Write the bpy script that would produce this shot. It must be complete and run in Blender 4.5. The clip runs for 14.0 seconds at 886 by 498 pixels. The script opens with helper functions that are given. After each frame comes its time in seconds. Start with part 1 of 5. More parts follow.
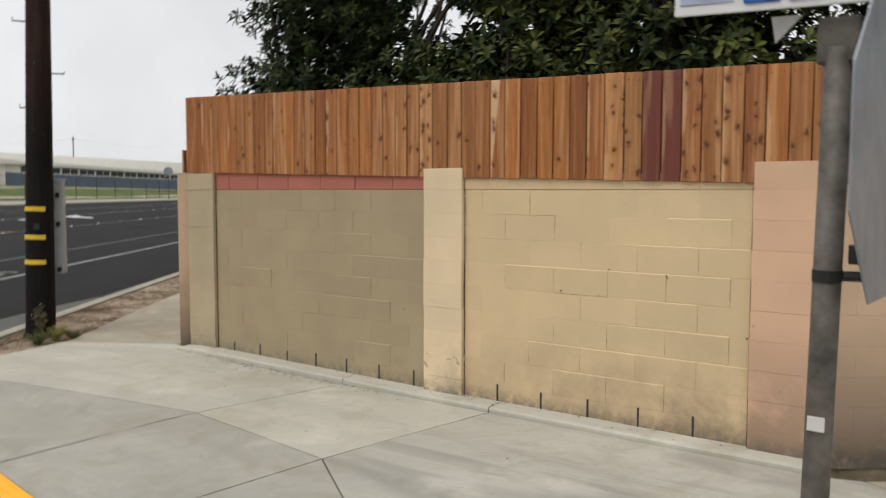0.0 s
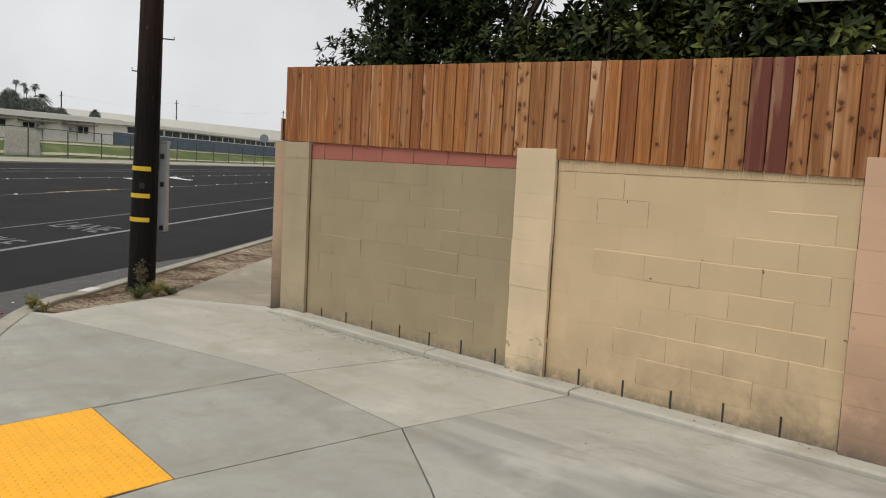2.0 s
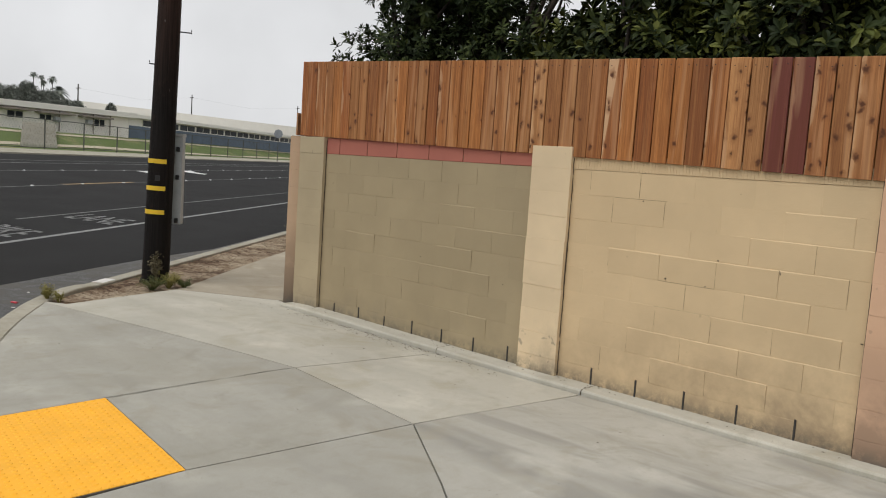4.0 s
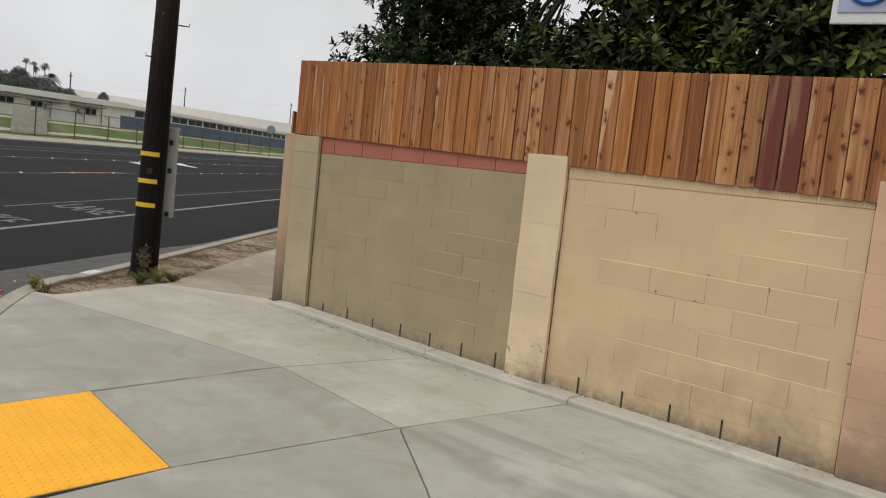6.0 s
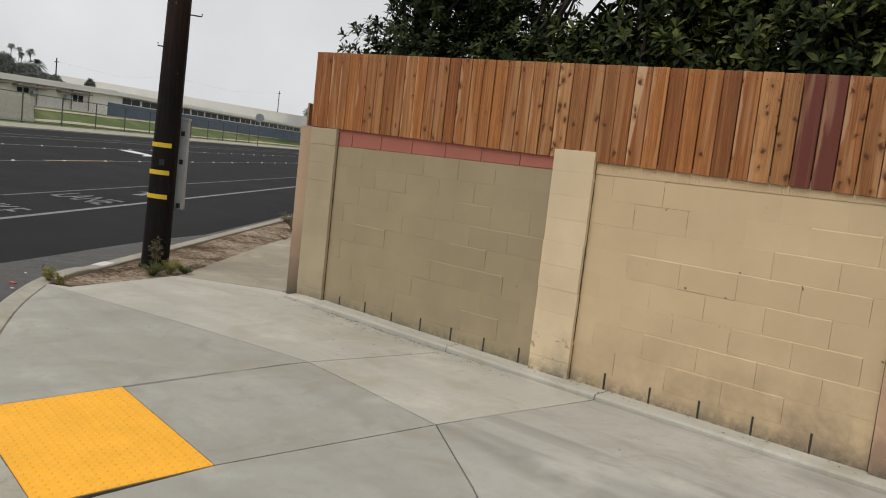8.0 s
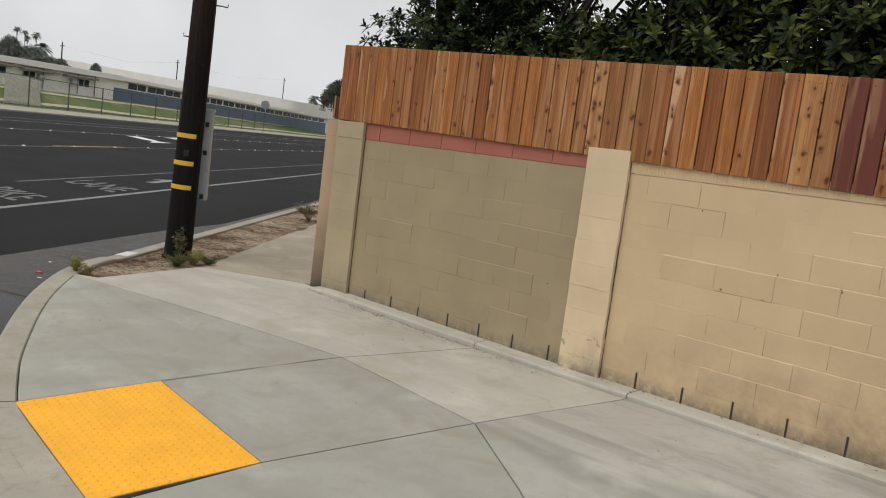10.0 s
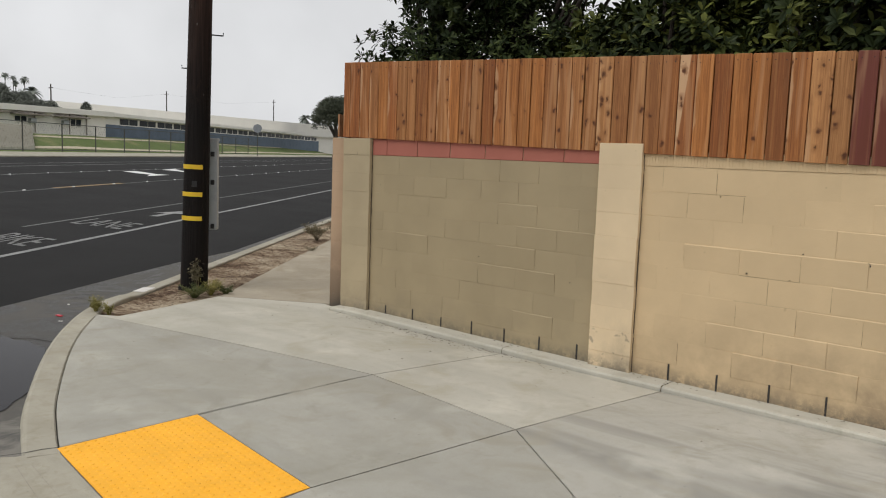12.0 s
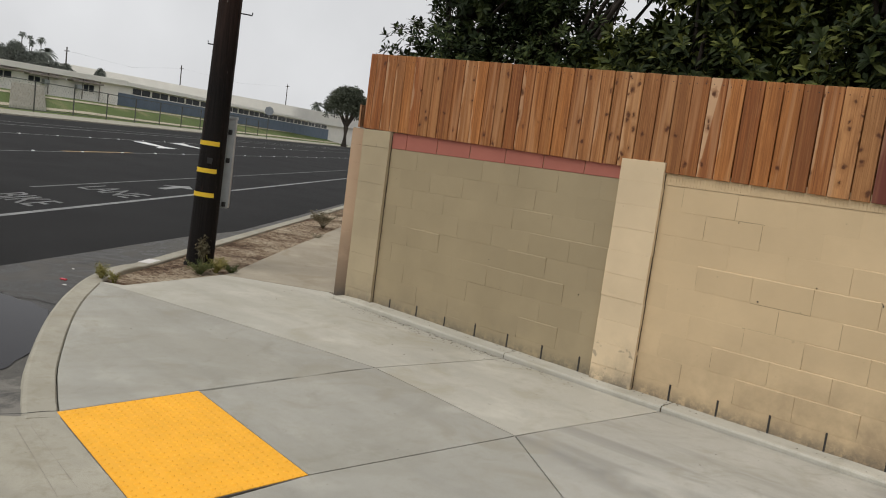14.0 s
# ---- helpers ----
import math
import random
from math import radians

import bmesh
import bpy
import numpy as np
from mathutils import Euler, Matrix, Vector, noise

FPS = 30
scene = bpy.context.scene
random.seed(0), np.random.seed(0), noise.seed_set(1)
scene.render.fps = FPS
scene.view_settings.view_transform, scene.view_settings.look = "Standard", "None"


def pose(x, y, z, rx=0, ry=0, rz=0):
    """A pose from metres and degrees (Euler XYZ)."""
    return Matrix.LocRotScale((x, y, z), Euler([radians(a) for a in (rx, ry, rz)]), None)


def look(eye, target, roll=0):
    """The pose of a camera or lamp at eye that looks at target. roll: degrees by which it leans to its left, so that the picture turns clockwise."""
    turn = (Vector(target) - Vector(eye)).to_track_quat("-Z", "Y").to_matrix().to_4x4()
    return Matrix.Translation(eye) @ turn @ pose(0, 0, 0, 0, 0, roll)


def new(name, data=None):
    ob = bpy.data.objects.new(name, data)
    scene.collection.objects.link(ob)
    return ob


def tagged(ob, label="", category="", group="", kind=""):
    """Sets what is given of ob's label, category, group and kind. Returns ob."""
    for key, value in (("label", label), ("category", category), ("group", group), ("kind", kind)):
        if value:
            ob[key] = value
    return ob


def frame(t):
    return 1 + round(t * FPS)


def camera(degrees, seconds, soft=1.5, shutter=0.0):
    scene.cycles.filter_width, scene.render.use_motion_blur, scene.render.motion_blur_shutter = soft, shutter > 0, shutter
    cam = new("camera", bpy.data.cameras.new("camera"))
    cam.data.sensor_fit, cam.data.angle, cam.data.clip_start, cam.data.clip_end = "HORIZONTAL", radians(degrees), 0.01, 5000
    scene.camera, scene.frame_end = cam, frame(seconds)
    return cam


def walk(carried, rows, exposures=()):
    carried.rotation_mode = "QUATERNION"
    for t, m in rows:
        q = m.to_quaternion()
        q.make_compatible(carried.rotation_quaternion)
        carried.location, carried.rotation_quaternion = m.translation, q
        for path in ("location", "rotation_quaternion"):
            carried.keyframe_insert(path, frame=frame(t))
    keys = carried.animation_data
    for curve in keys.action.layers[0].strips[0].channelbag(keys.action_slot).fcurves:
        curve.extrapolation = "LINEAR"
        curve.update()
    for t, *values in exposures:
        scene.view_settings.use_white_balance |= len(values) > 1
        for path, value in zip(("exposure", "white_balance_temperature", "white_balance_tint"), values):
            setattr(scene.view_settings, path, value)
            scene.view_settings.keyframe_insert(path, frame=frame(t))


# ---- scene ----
cam = camera(57.2, 14.0, 1.05, 0.5)
PATH = [
    (0, (2.775, -5.512, 1.885), (1.584, -3.911, 1.747), 0.1),
    (0.2, (2.762, -5.548, 1.92), (1.533, -3.98, 1.756), 2.8),
    (0.5, (2.787, -5.563, 1.913), (1.428, -4.107, 1.726), 7.2),
    (0.8, (2.775, -5.536, 1.909), (1.385, -4.112, 1.716), 7.8),
    (1, (2.803, -5.534, 1.899), (1.425, -4.097, 1.706), 4.4),
    (1.5, (2.793, -5.515, 1.886), (1.434, -4.06, 1.694), 2.2),
    (2, (2.755, -5.543, 1.882), (1.409, -4.077, 1.685), 3.0),
    (2.5, (2.746, -5.543, 1.873), (1.407, -4.069, 1.689), 3.4),
    (3, (2.749, -5.546, 1.875), (1.411, -4.076, 1.653), 3.0),
    (3.5, (2.75, -5.544, 1.869), (1.391, -4.093, 1.654), 3.4),
    (3.7, (2.739, -5.547, 1.868), (1.376, -4.099, 1.657), 3.6),
    (5.8, (2.735, -5.541, 1.883), (1.372, -4.089, 1.7), 5.4),
    (6, (2.714, -5.565, 1.885), (1.367, -4.1, 1.689), 6.0),
    (6.5, (2.61, -5.646, 1.888), (1.277, -4.169, 1.68), 6.2),
    (7, (2.497, -5.741, 1.888), (1.168, -4.261, 1.681), 6.3),
    (7.5, (2.463, -5.773, 1.897), (1.136, -4.292, 1.685), 6.4),
    (8, (2.458, -5.771, 1.894), (1.138, -4.285, 1.676), 6.4),
    (10.3, (2.255, -5.947, 1.929), (0.934, -4.467, 1.676), 7.6),
    (10.5, (2.256, -5.935, 1.904), (0.935, -4.456, 1.645), 8.1),
    (11, (2.257, -5.936, 1.908), (0.94, -4.452, 1.654), 8.1),
    (11.5, (2.239, -5.947, 1.921), (0.92, -4.462, 1.683), 5.6),
    (11.8, (2.181, -6.01, 1.92), (0.86, -4.526, 1.691), 2.9),
    (12, (2.148, -6.034, 1.934), (0.821, -4.556, 1.706), 2.1),
    (12.5, (2.052, -6.111, 1.94), (0.707, -4.648, 1.719), 3.2),
    (13, (2.048, -6.103, 1.932), (0.708, -4.635, 1.713), 5.1),
    (13.5, (2.054, -6.104, 1.919), (0.724, -4.627, 1.694), 6.9),
    (14, (2.054, -6.102, 1.921), (0.729, -4.622, 1.692), 7.5),
]
EXPOSURES = [(0.0, 0.14), (0.5, 0.04), (1.0, 0.0), (3.5, 0.03), (6.0, -0.04), (8.0, -0.05), (10.5, -0.03), (12.0, 0.0), (12.5, 0.0), (14.0, -0.05)]
walk(cam, [(t, look(eye, target, roll)) for t, eye, target, roll in PATH], EXPOSURES)

# ---- world and light: even overcast ----
world = bpy.data.worlds.new("overcast_sky")
scene.world = world
world.use_nodes = True
wn, wl = world.node_tree.nodes, world.node_tree.links
wn.clear()
sky = wn.new("ShaderNodeTexSky")
sky.sky_type, sky.sun_disc = "NISHITA", False
sky.sun_elevation, sky.sun_rotation = radians(52), radians(200)
sky.air_density, sky.dust_density, sky.ozone_density = 1.0, 3.0, 1.0
grey = wn.new("ShaderNodeHueSaturation")
grey.inputs["Saturation"].default_value = 0.12
wl.new(sky.outputs["Color"], grey.inputs["Color"])
wtc = wn.new("ShaderNodeTexCoord")
cloud = wn.new("ShaderNodeTexNoise")
cloud.inputs["Scale"].default_value, cloud.inputs["Detail"].default_value = 3.4, 6
wl.new(wtc.outputs["Generated"], cloud.inputs["Vector"])
band = wn.new("ShaderNodeMapRange")
band.inputs["From Min"].default_value, band.inputs["From Max"].default_value = 0.3, 0.75
band.inputs["To Min"].default_value, band.inputs["To Max"].default_value = 5.9, 7.75
wl.new(cloud.outputs["Fac"], band.inputs["Value"])
veil = wn.new("ShaderNodeMix")
veil.data_type = "RGBA"
veil.inputs["Factor"].default_value = 0.86
wl.new(grey.outputs["Color"], veil.inputs[6])
tint = wn.new("ShaderNodeVectorMath")
tint.operation = "SCALE"
tint.inputs[0].default_value = (0.975, 0.985, 1.005)
wl.new(band.outputs["Result"], tint.inputs["Scale"])
wl.new(tint.outputs["Vector"], veil.inputs[7])
bg = wn.new("ShaderNodeBackground")
bg.inputs["Strength"].default_value = 0.115
wl.new(veil.outputs[2], bg.inputs["Color"])
wo = wn.new("ShaderNodeOutputWorld")
wl.new(bg.outputs["Background"], wo.inputs["Surface"])

sun = new("sun", bpy.data.lights.new("sun", "SUN"))
sun.data.energy, sun.data.angle, sun.data.color = 1.4, radians(30), (1.0, 0.97, 0.92)
sun.matrix_world = look((0, 0, 30), (4, 16, 0))


# ---- materials ----
class Mat:
    """A small node-material builder."""

    def __init__(self, name, rough=0.8, metal=0.0, spec=0.4):
        self.m = bpy.data.materials.new(name)
        self.m.use_nodes = True
        self.n, self.l = self.m.node_tree.nodes, self.m.node_tree.links
        self.b = self.n["Principled BSDF"]
        self.b.inputs["Roughness"].default_value = rough
        self.b.inputs["Metallic"].default_value = metal
        self.b.inputs["Specular IOR Level"].default_value = spec
        self.geo = self.n.new("ShaderNodeNewGeometry")
        self.info = self.n.new("ShaderNodeObjectInfo")
        self.tc = self.n.new("ShaderNodeTexCoord")

    def space(self, source="pos", scale=(1, 1, 1), shift=None):
        mp = self.n.new("ShaderNodeMapping")
        mp.inputs["Scale"].default_value = scale
        self.l.new(self.geo.outputs["Position"] if source == "pos" else self.tc.outputs["Object"], mp.inputs["Vector"])
        if shift is not None:
            mul = self.n.new("ShaderNodeVectorMath")
            mul.operation = "SCALE"
            mul.inputs[0].default_value = shift
            self.l.new(self.info.outputs["Random"], mul.inputs["Scale"])
            self.l.new(mul.outputs["Vector"], mp.inputs["Location"])
        return mp.outputs["Vector"]

    def noise(self, scale, detail=4, rough=0.55, vec=None, warp=0.0):
        t = self.n.new("ShaderNodeTexNoise")
        t.inputs["Scale"].default_value, t.inputs["Detail"].default_value = scale, detail
        t.inputs["Roughness"].default_value, t.inputs["Distortion"].default_value = rough, warp
        self.l.new(vec if vec else self.geo.outputs["Position"], t.inputs["Vector"])
        return t.outputs["Fac"]

    def voronoi(self, scale, vec=None, feature="F1", rand=1.0):
        t = self.n.new("ShaderNodeTexVoronoi")
        t.feature = feature
        t.inputs["Scale"].default_value, t.inputs["Randomness"].default_value = scale, rand
        self.l.new(vec if vec else self.geo.outputs["Position"], t.inputs["Vector"])
        return t.outputs["Distance"]

    def ramp(self, fac, stops):
        r = self.n.new("ShaderNodeValToRGB")
        e = r.color_ramp.elements
        while len(e) < len(stops):
            e.new(0.5)
        for el, (p, c) in zip(e, stops):
            el.position = p
            el.color = (*c, 1) if len(c) == 3 else c
        self.l.new(fac, r.inputs["Fac"])
        return r.outputs["Color"]

    def span(self, fac, a, b, lo=0.0, hi=1.0):
        r = self.n.new("ShaderNodeMapRange")
        for k, v in (("From Min", a), ("From Max", b), ("To Min", lo), ("To Max", hi)):
            r.inputs[k].default_value = v
        self.l.new(fac, r.inputs["Value"])
        return r.outputs["Result"]

    def mix(self, fac, a, b, mode="MIX"):
        x = self.n.new("ShaderNodeMix")
        x.data_type, x.blend_type = "RGBA", mode
        for sock, v in ((x.inputs["Factor"], fac), (x.inputs[6], a), (x.inputs[7], b)):
            if isinstance(v, (int, float)):
                sock.default_value = v
            elif isinstance(v, tuple):
                sock.default_value = (*v, 1)
            else:
                self.l.new(v, sock)
        return x.outputs[2]

    def math(self, op, a, b=0.0):
        x = self.n.new("ShaderNodeMath")
        x.operation = op
        for sock, v in zip(x.inputs, (a, b)):
            if isinstance(v, (int, float)):
                sock.default_value = v
            else:
                self.l.new(v, sock)
        return x.outputs[0]

    def axis(self, which):
        s = self.n.new("ShaderNodeSeparateXYZ")
        self.l.new(self.geo.outputs["Position"], s.inputs["Vector"])
        return s.outputs[which]

    def color(self, c):
        if isinstance(c, tuple):
            self.b.inputs["Base Color"].default_value = (*c, 1)
        else:
            self.l.new(c, self.b.inputs["Base Color"])
        return self

    def rough(self, fac):
        self.l.new(fac, self.b.inputs["Roughness"])
        return self

    def bump(self, fac, strength=0.3, dist=0.01):
        b = self.n.new("ShaderNodeBump")
        b.inputs["Strength"].default_value, b.inputs["Distance"].default_value = strength, dist
        self.l.new(fac, b.inputs["Height"])
        self.l.new(b.outputs["Normal"], self.b.inputs["Normal"])
        return self


def shade(c, k):
    return tuple(v * k for v in c)


def block_paint(name, c, stain=(0.17, 0.15, 0.12), low=0.55, amount=0.75, smudged=0.0, cover=0.45, drift=False):
    """Masonry paint: roller mottling, block to block change, splash stains near the pavement."""
    m = Mat(name, 0.75, spec=0.25)
    base = m.ramp(m.noise(1.7, 5), [(0.3, shade(c, 0.9)), (0.7, shade(c, 1.06))])
    base = m.mix(m.span(m.info.outputs["Random"], 0, 1, 0.0, 0.35), base, shade(c, 0.82))
    patch = m.span(m.noise(2.3, 6, 0.65, warp=0.15), cover, cover + 0.23)
    height = m.span(m.axis("Z"), 0.17, low, 1.0, 0.0)
    soiled = m.math("MULTIPLY", m.math("MULTIPLY", patch, height), amount)
    if drift:
        soiled = m.math("MULTIPLY", soiled, m.span(m.axis("X"), -0.6, 1.3, 0.6, 1.45))
    base = m.mix(soiled, base, stain)
    grime = m.math("MULTIPLY", m.span(m.noise(12, 6, 0.75), 0.38, 0.56), m.span(m.axis("Z"), 0.19, 0.3, 1.0, 0.0))
    base = m.mix(m.math("MULTIPLY", grime, 0.7), base, (0.1, 0.095, 0.08))
    smudge = m.math("MULTIPLY", m.span(m.noise(7.5, 3, 0.5, warp=0.4), 0.64, 0.69), m.span(m.axis("Z"), 0.55, 1.0, 1.0, 0.0))
    base = m.mix(m.math("MULTIPLY", smudge, smudged), base, (0.2, 0.17, 0.135))
    spots = m.span(m.noise(14, 2), 0.74, 0.78)
    m.color(m.mix(m.math("MULTIPLY", spots, 0.35), base, stain))
    m.bump(m.math("ADD", m.math("MULTIPLY", m.noise(160, 3), 0.5), m.math("ADD", m.noise(22, 4), m.math("MULTIPLY", m.noise(6, 3), 2.0))), 0.2, 0.007)
    return m.m


OLIVE = block_paint("olive_block_paint", (0.37, 0.298, 0.185), amount=0.5)
CREAM = block_paint("cream_block_paint", (0.655, 0.495, 0.3), stain=(0.3, 0.225, 0.145), low=0.95, amount=0.8, cover=0.36, drift=True)
PALE = block_paint("pale_cream_block_paint", (0.72, 0.57, 0.375), low=0.9, amount=0.5, smudged=0.55)
PINK = block_paint("pink_block_paint", (0.66, 0.425, 0.28), stain=(0.27, 0.185, 0.13), low=1.0, amount=0.7, cover=0.3, drift=True)
TAN = block_paint("tan_block_paint", (0.58, 0.41, 0.275), (0.15, 0.115, 0.085), 1.15, 0.95, cover=0.2)
TAUPE = block_paint("taupe_block_paint", (0.44, 0.36, 0.235))
ROSE = block_paint("rose_block_paint", (0.41, 0.145, 0.108), low=0.2)


def mortar():
    m = Mat("painted_mortar", 0.9)
    m.color(m.ramp(m.noise(6, 4), [(0.35, (0.13, 0.1, 0.065)), (0.65, (0.36, 0.28, 0.18))]))
    m.bump(m.noise(90, 3), 0.4, 0.004)
    return m.m


MORTAR = mortar()


def cedar(name, tones, contrast=1.0, knots=0.3, wedge=False):
    """New fence timber: tone by board, long grain, pale sapwood edges; knots is the share of the cells that carry one."""
    m = Mat(name, 0.62, spec=0.3)
    v = m.space("obj", (1, 1, 1), (7.0, 3.0, 11.0))
    base = m.ramp(m.info.outputs["Random"], tones)
    gv = m.space("obj", (60, 60, 1.6), (17.0, 5.0, 23.0))
    grain = m.noise(1.0, 6, 0.62, gv, 1.4)
    check = m.noise(1.0, 3, 0.6, m.space("obj", (170, 170, 2.6), (11.0, 7.0, 19.0)), 0.6)
    col = m.mix(m.span(grain, 0.36, 0.6, 0.95 * contrast, 0), base, m.mix(0.72, base, (0.12, 0.036, 0.01)))
    col = m.mix(m.span(check, 0.58, 0.7, 0, 0.75 * contrast), col, (0.12, 0.038, 0.012))
    wide = m.noise(1.0, 2, 0.5, m.space("obj", (9, 9, 0.7), (3.0, 9.0, 31.0)), 0.8)
    col = m.mix(m.span(wide, 0.54, 0.64, 0, 0.6), col, m.mix(0.45, base, (0.6, 0.37, 0.2)))
    streak = m.noise(1.0, 4, 0.6, m.space("obj", (34, 34, 0.45), (19.0, 3.0, 41.0)), 0.5)
    col = m.mix(m.span(streak, 0.5, 0.68, 0, 0.6 * contrast), col, m.mix(0.6, base, (0.1, 0.03, 0.009)))
    col = m.mix(m.span(streak, 0.48, 0.34, 0, 0.45), col, m.mix(0.5, base, (0.66, 0.36, 0.15)))
    place = m.n.new("ShaderNodeSeparateXYZ")
    m.l.new(m.tc.outputs["Object"], place.inputs["Vector"])
    wander = m.span(m.noise(1.0, 3, 0.5, m.space("obj", (1, 1, 2.2), (5.0, 13.0, 37.0))), 0.3, 0.7, -0.035, 0.035)
    if wedge:
        sap = m.span(m.math("SUBTRACT", place.outputs["X"], m.math("MULTIPLY", place.outputs["Z"], 0.11)), -0.066, -0.058, 1.0, 0.0)
    else:
        sap = m.math("MULTIPLY", m.span(m.math("ADD", place.outputs["X"], wander), -0.062, -0.05, 0.5, 0.0), m.span(m.info.outputs["Random"], 0.6, 0.7))
    col = m.mix(m.math("MULTIPLY", sap, contrast), col, (0.6, 0.38, 0.22))
    kv = m.n.new("ShaderNodeVectorMath")
    kv.operation = "ADD"
    kn = m.n.new("ShaderNodeTexNoise")
    kn.inputs["Scale"].default_value = 22
    m.l.new(v, kn.inputs["Vector"])
    ks = m.n.new("ShaderNodeVectorMath")
    ks.operation = "SCALE"
    ks.inputs["Scale"].default_value = 0.6
    m.l.new(kn.outputs["Color"], ks.inputs[0])
    m.l.new(m.space("obj", (13, 1, 9.0), (13.0, 29.0, 17.0)), kv.inputs[0])
    m.l.new(ks.outputs["Vector"], kv.inputs[1])
    sx = m.n.new("ShaderNodeSeparateXYZ")
    cx = m.n.new("ShaderNodeCombineXYZ")
    m.l.new(kv.outputs["Vector"], sx.inputs["Vector"])
    m.l.new(sx.outputs["X"], cx.inputs["X"])
    m.l.new(sx.outputs["Z"], cx.inputs["Y"])
    kt = m.n.new("ShaderNodeTexVoronoi")
    kt.voronoi_dimensions = "2D"
    kt.inputs["Scale"].default_value = 1.0
    m.l.new(cx.outputs["Vector"], kt.inputs["Vector"])
    kc = m.n.new("ShaderNodeSeparateXYZ")
    m.l.new(kt.outputs["Color"], kc.inputs["Vector"])
    edge = 1.0 - knots
    kd = m.math("DIVIDE", kt.outputs["Distance"], m.span(kc.outputs["X"], edge, 1.0, 0.55, 1.15))
    has = m.span(kc.outputs["X"], edge, edge + 0.02)
    knot = m.math("MULTIPLY", m.span(kd, 0.1, 0.3, 0.9, 0.0), has)
    halo = m.math("MULTIPLY", m.span(kd, 0.12, 0.7, 0.75, 0.0), has)
    col = m.mix(halo, col, m.mix(0.55, base, (0.12, 0.036, 0.012)))
    m.color(m.mix(knot, col, (0.075, 0.024, 0.009)))
    m.bump(m.math("ADD", grain, m.math("MULTIPLY", m.noise(60, 3, vec=v), 0.4)), 0.3, 0.004)
    return m.m


def tone_pair(c):
    """A small spread of one timber colour."""
    return [(0.0, shade(c, 0.88)), (1.0, shade(c, 1.12))]


# board kinds, as the run of the fence shows them
BOARDS = {
    "R": cedar("red_brown_cedar", tone_pair((0.36, 0.125, 0.037)), 1.0, 0.08),
    "B": cedar("brown_cedar", tone_pair((0.37, 0.142, 0.044)), 1.0, 0.15),
    "D": cedar("dark_brown_cedar", tone_pair((0.26, 0.095, 0.03)), 0.8, 0.05),
    "O": cedar("orange_cedar", tone_pair((0.46, 0.178, 0.05)), 0.9, 0.1),
    "T": cedar("tan_cedar", tone_pair((0.4, 0.172, 0.061)), 0.9, 0.2),
    "K": cedar("knotty_tan_cedar", tone_pair((0.405, 0.176, 0.062)), 0.9, 0.36),
    "P": cedar("pale_knotty_cedar", tone_pair((0.47, 0.225, 0.086)), 0.8, 0.42),
    "W": cedar("half_sapwood_cedar", tone_pair((0.36, 0.135, 0.045)), 0.9, 0.12, wedge=True),
    "S": cedar("stained_knotty_cedar", tone_pair((0.36, 0.145, 0.05)), 1.0, 0.6),
}
CEDAR = BOARDS["B"]
REDWOOD = cedar("redwood_board", [(0.0, (0.135, 0.036, 0.028)), (1.0, (0.165, 0.046, 0.034))], 0.5, 0.03)


def concrete(name, c, streak=0.35, dirt=0.3):
    m = Mat(name, 0.85, spec=0.3)
    base = m.ramp(m.noise(0.55, 5, 0.6), [(0.3, shade(c, 0.88)), (0.7, shade(c, 1.08))])
    base = m.mix(m.span(m.info.outputs["Random"], 0, 1, 0, 0.25), base, shade(c, 0.86))
    tm = m.n.new("ShaderNodeMapping")
    tm.inputs["Rotation"].default_value, tm.inputs["Scale"].default_value = (0, 0, radians(-61)), (0.4, 2.4, 1)
    m.l.new(m.geo.outputs["Position"], tm.inputs["Vector"])
    tv = tm.outputs["Vector"]
    tyre = m.span(m.noise(1.0, 3, 0.55, tv, 0.7), 0.45, 0.64)
    base = m.mix(m.math("MULTIPLY", tyre, streak), base, shade(c, 0.6))
    bloom = m.span(m.noise(1.9, 3, 0.5), 0.56, 0.75)
    base = m.mix(m.math("MULTIPLY", bloom, 0.75), base, shade(c, 1.2))
    blot = m.span(m.noise(2.7, 6, 0.7, warp=0.6), 0.57, 0.72)
    base = m.mix(m.math("MULTIPLY", blot, 0.5), base, (c[0] * 0.62, c[1] * 0.6, c[2] * 0.53))
    wash = m.span(m.noise(0.9, 5, 0.62, warp=0.9), 0.5, 0.66)
    base = m.mix(m.math("MULTIPLY", wash, 0.42), base, (c[0] * 0.66, c[1] * 0.64, c[2] * 0.58))
    fine = m.span(m.noise(11.0, 6, 0.72, warp=0.4), 0.5, 0.7)
    base = m.mix(m.math("MULTIPLY", fine, dirt), base, (c[0] * 0.7, c[1] * 0.67, c[2] * 0.58))
    brown = m.span(m.noise(1.35, 4, 0.6, m.space("pos", (1, 1, 1)), 1.2), 0.55, 0.68)
    base = m.mix(m.math("MULTIPLY", brown, 0.55), base, (c[0] * 0.72, c[1] * 0.68, c[2] * 0.59))
    sp = m.span(m.voronoi(7.0), 0.035, 0.05, 1, 0)
    base = m.mix(m.math("MULTIPLY", sp, 0.5), base, shade(c, 0.4))
    m.color(m.mix(m.span(m.noise(190, 3, 0.7), 0.42, 0.68, 0, 0.4), base, shade(c, 0.66)))
    m.bump(m.math("ADD", m.noise(300, 2), m.noise(25, 4)), 0.24, 0.005)
    return m.m


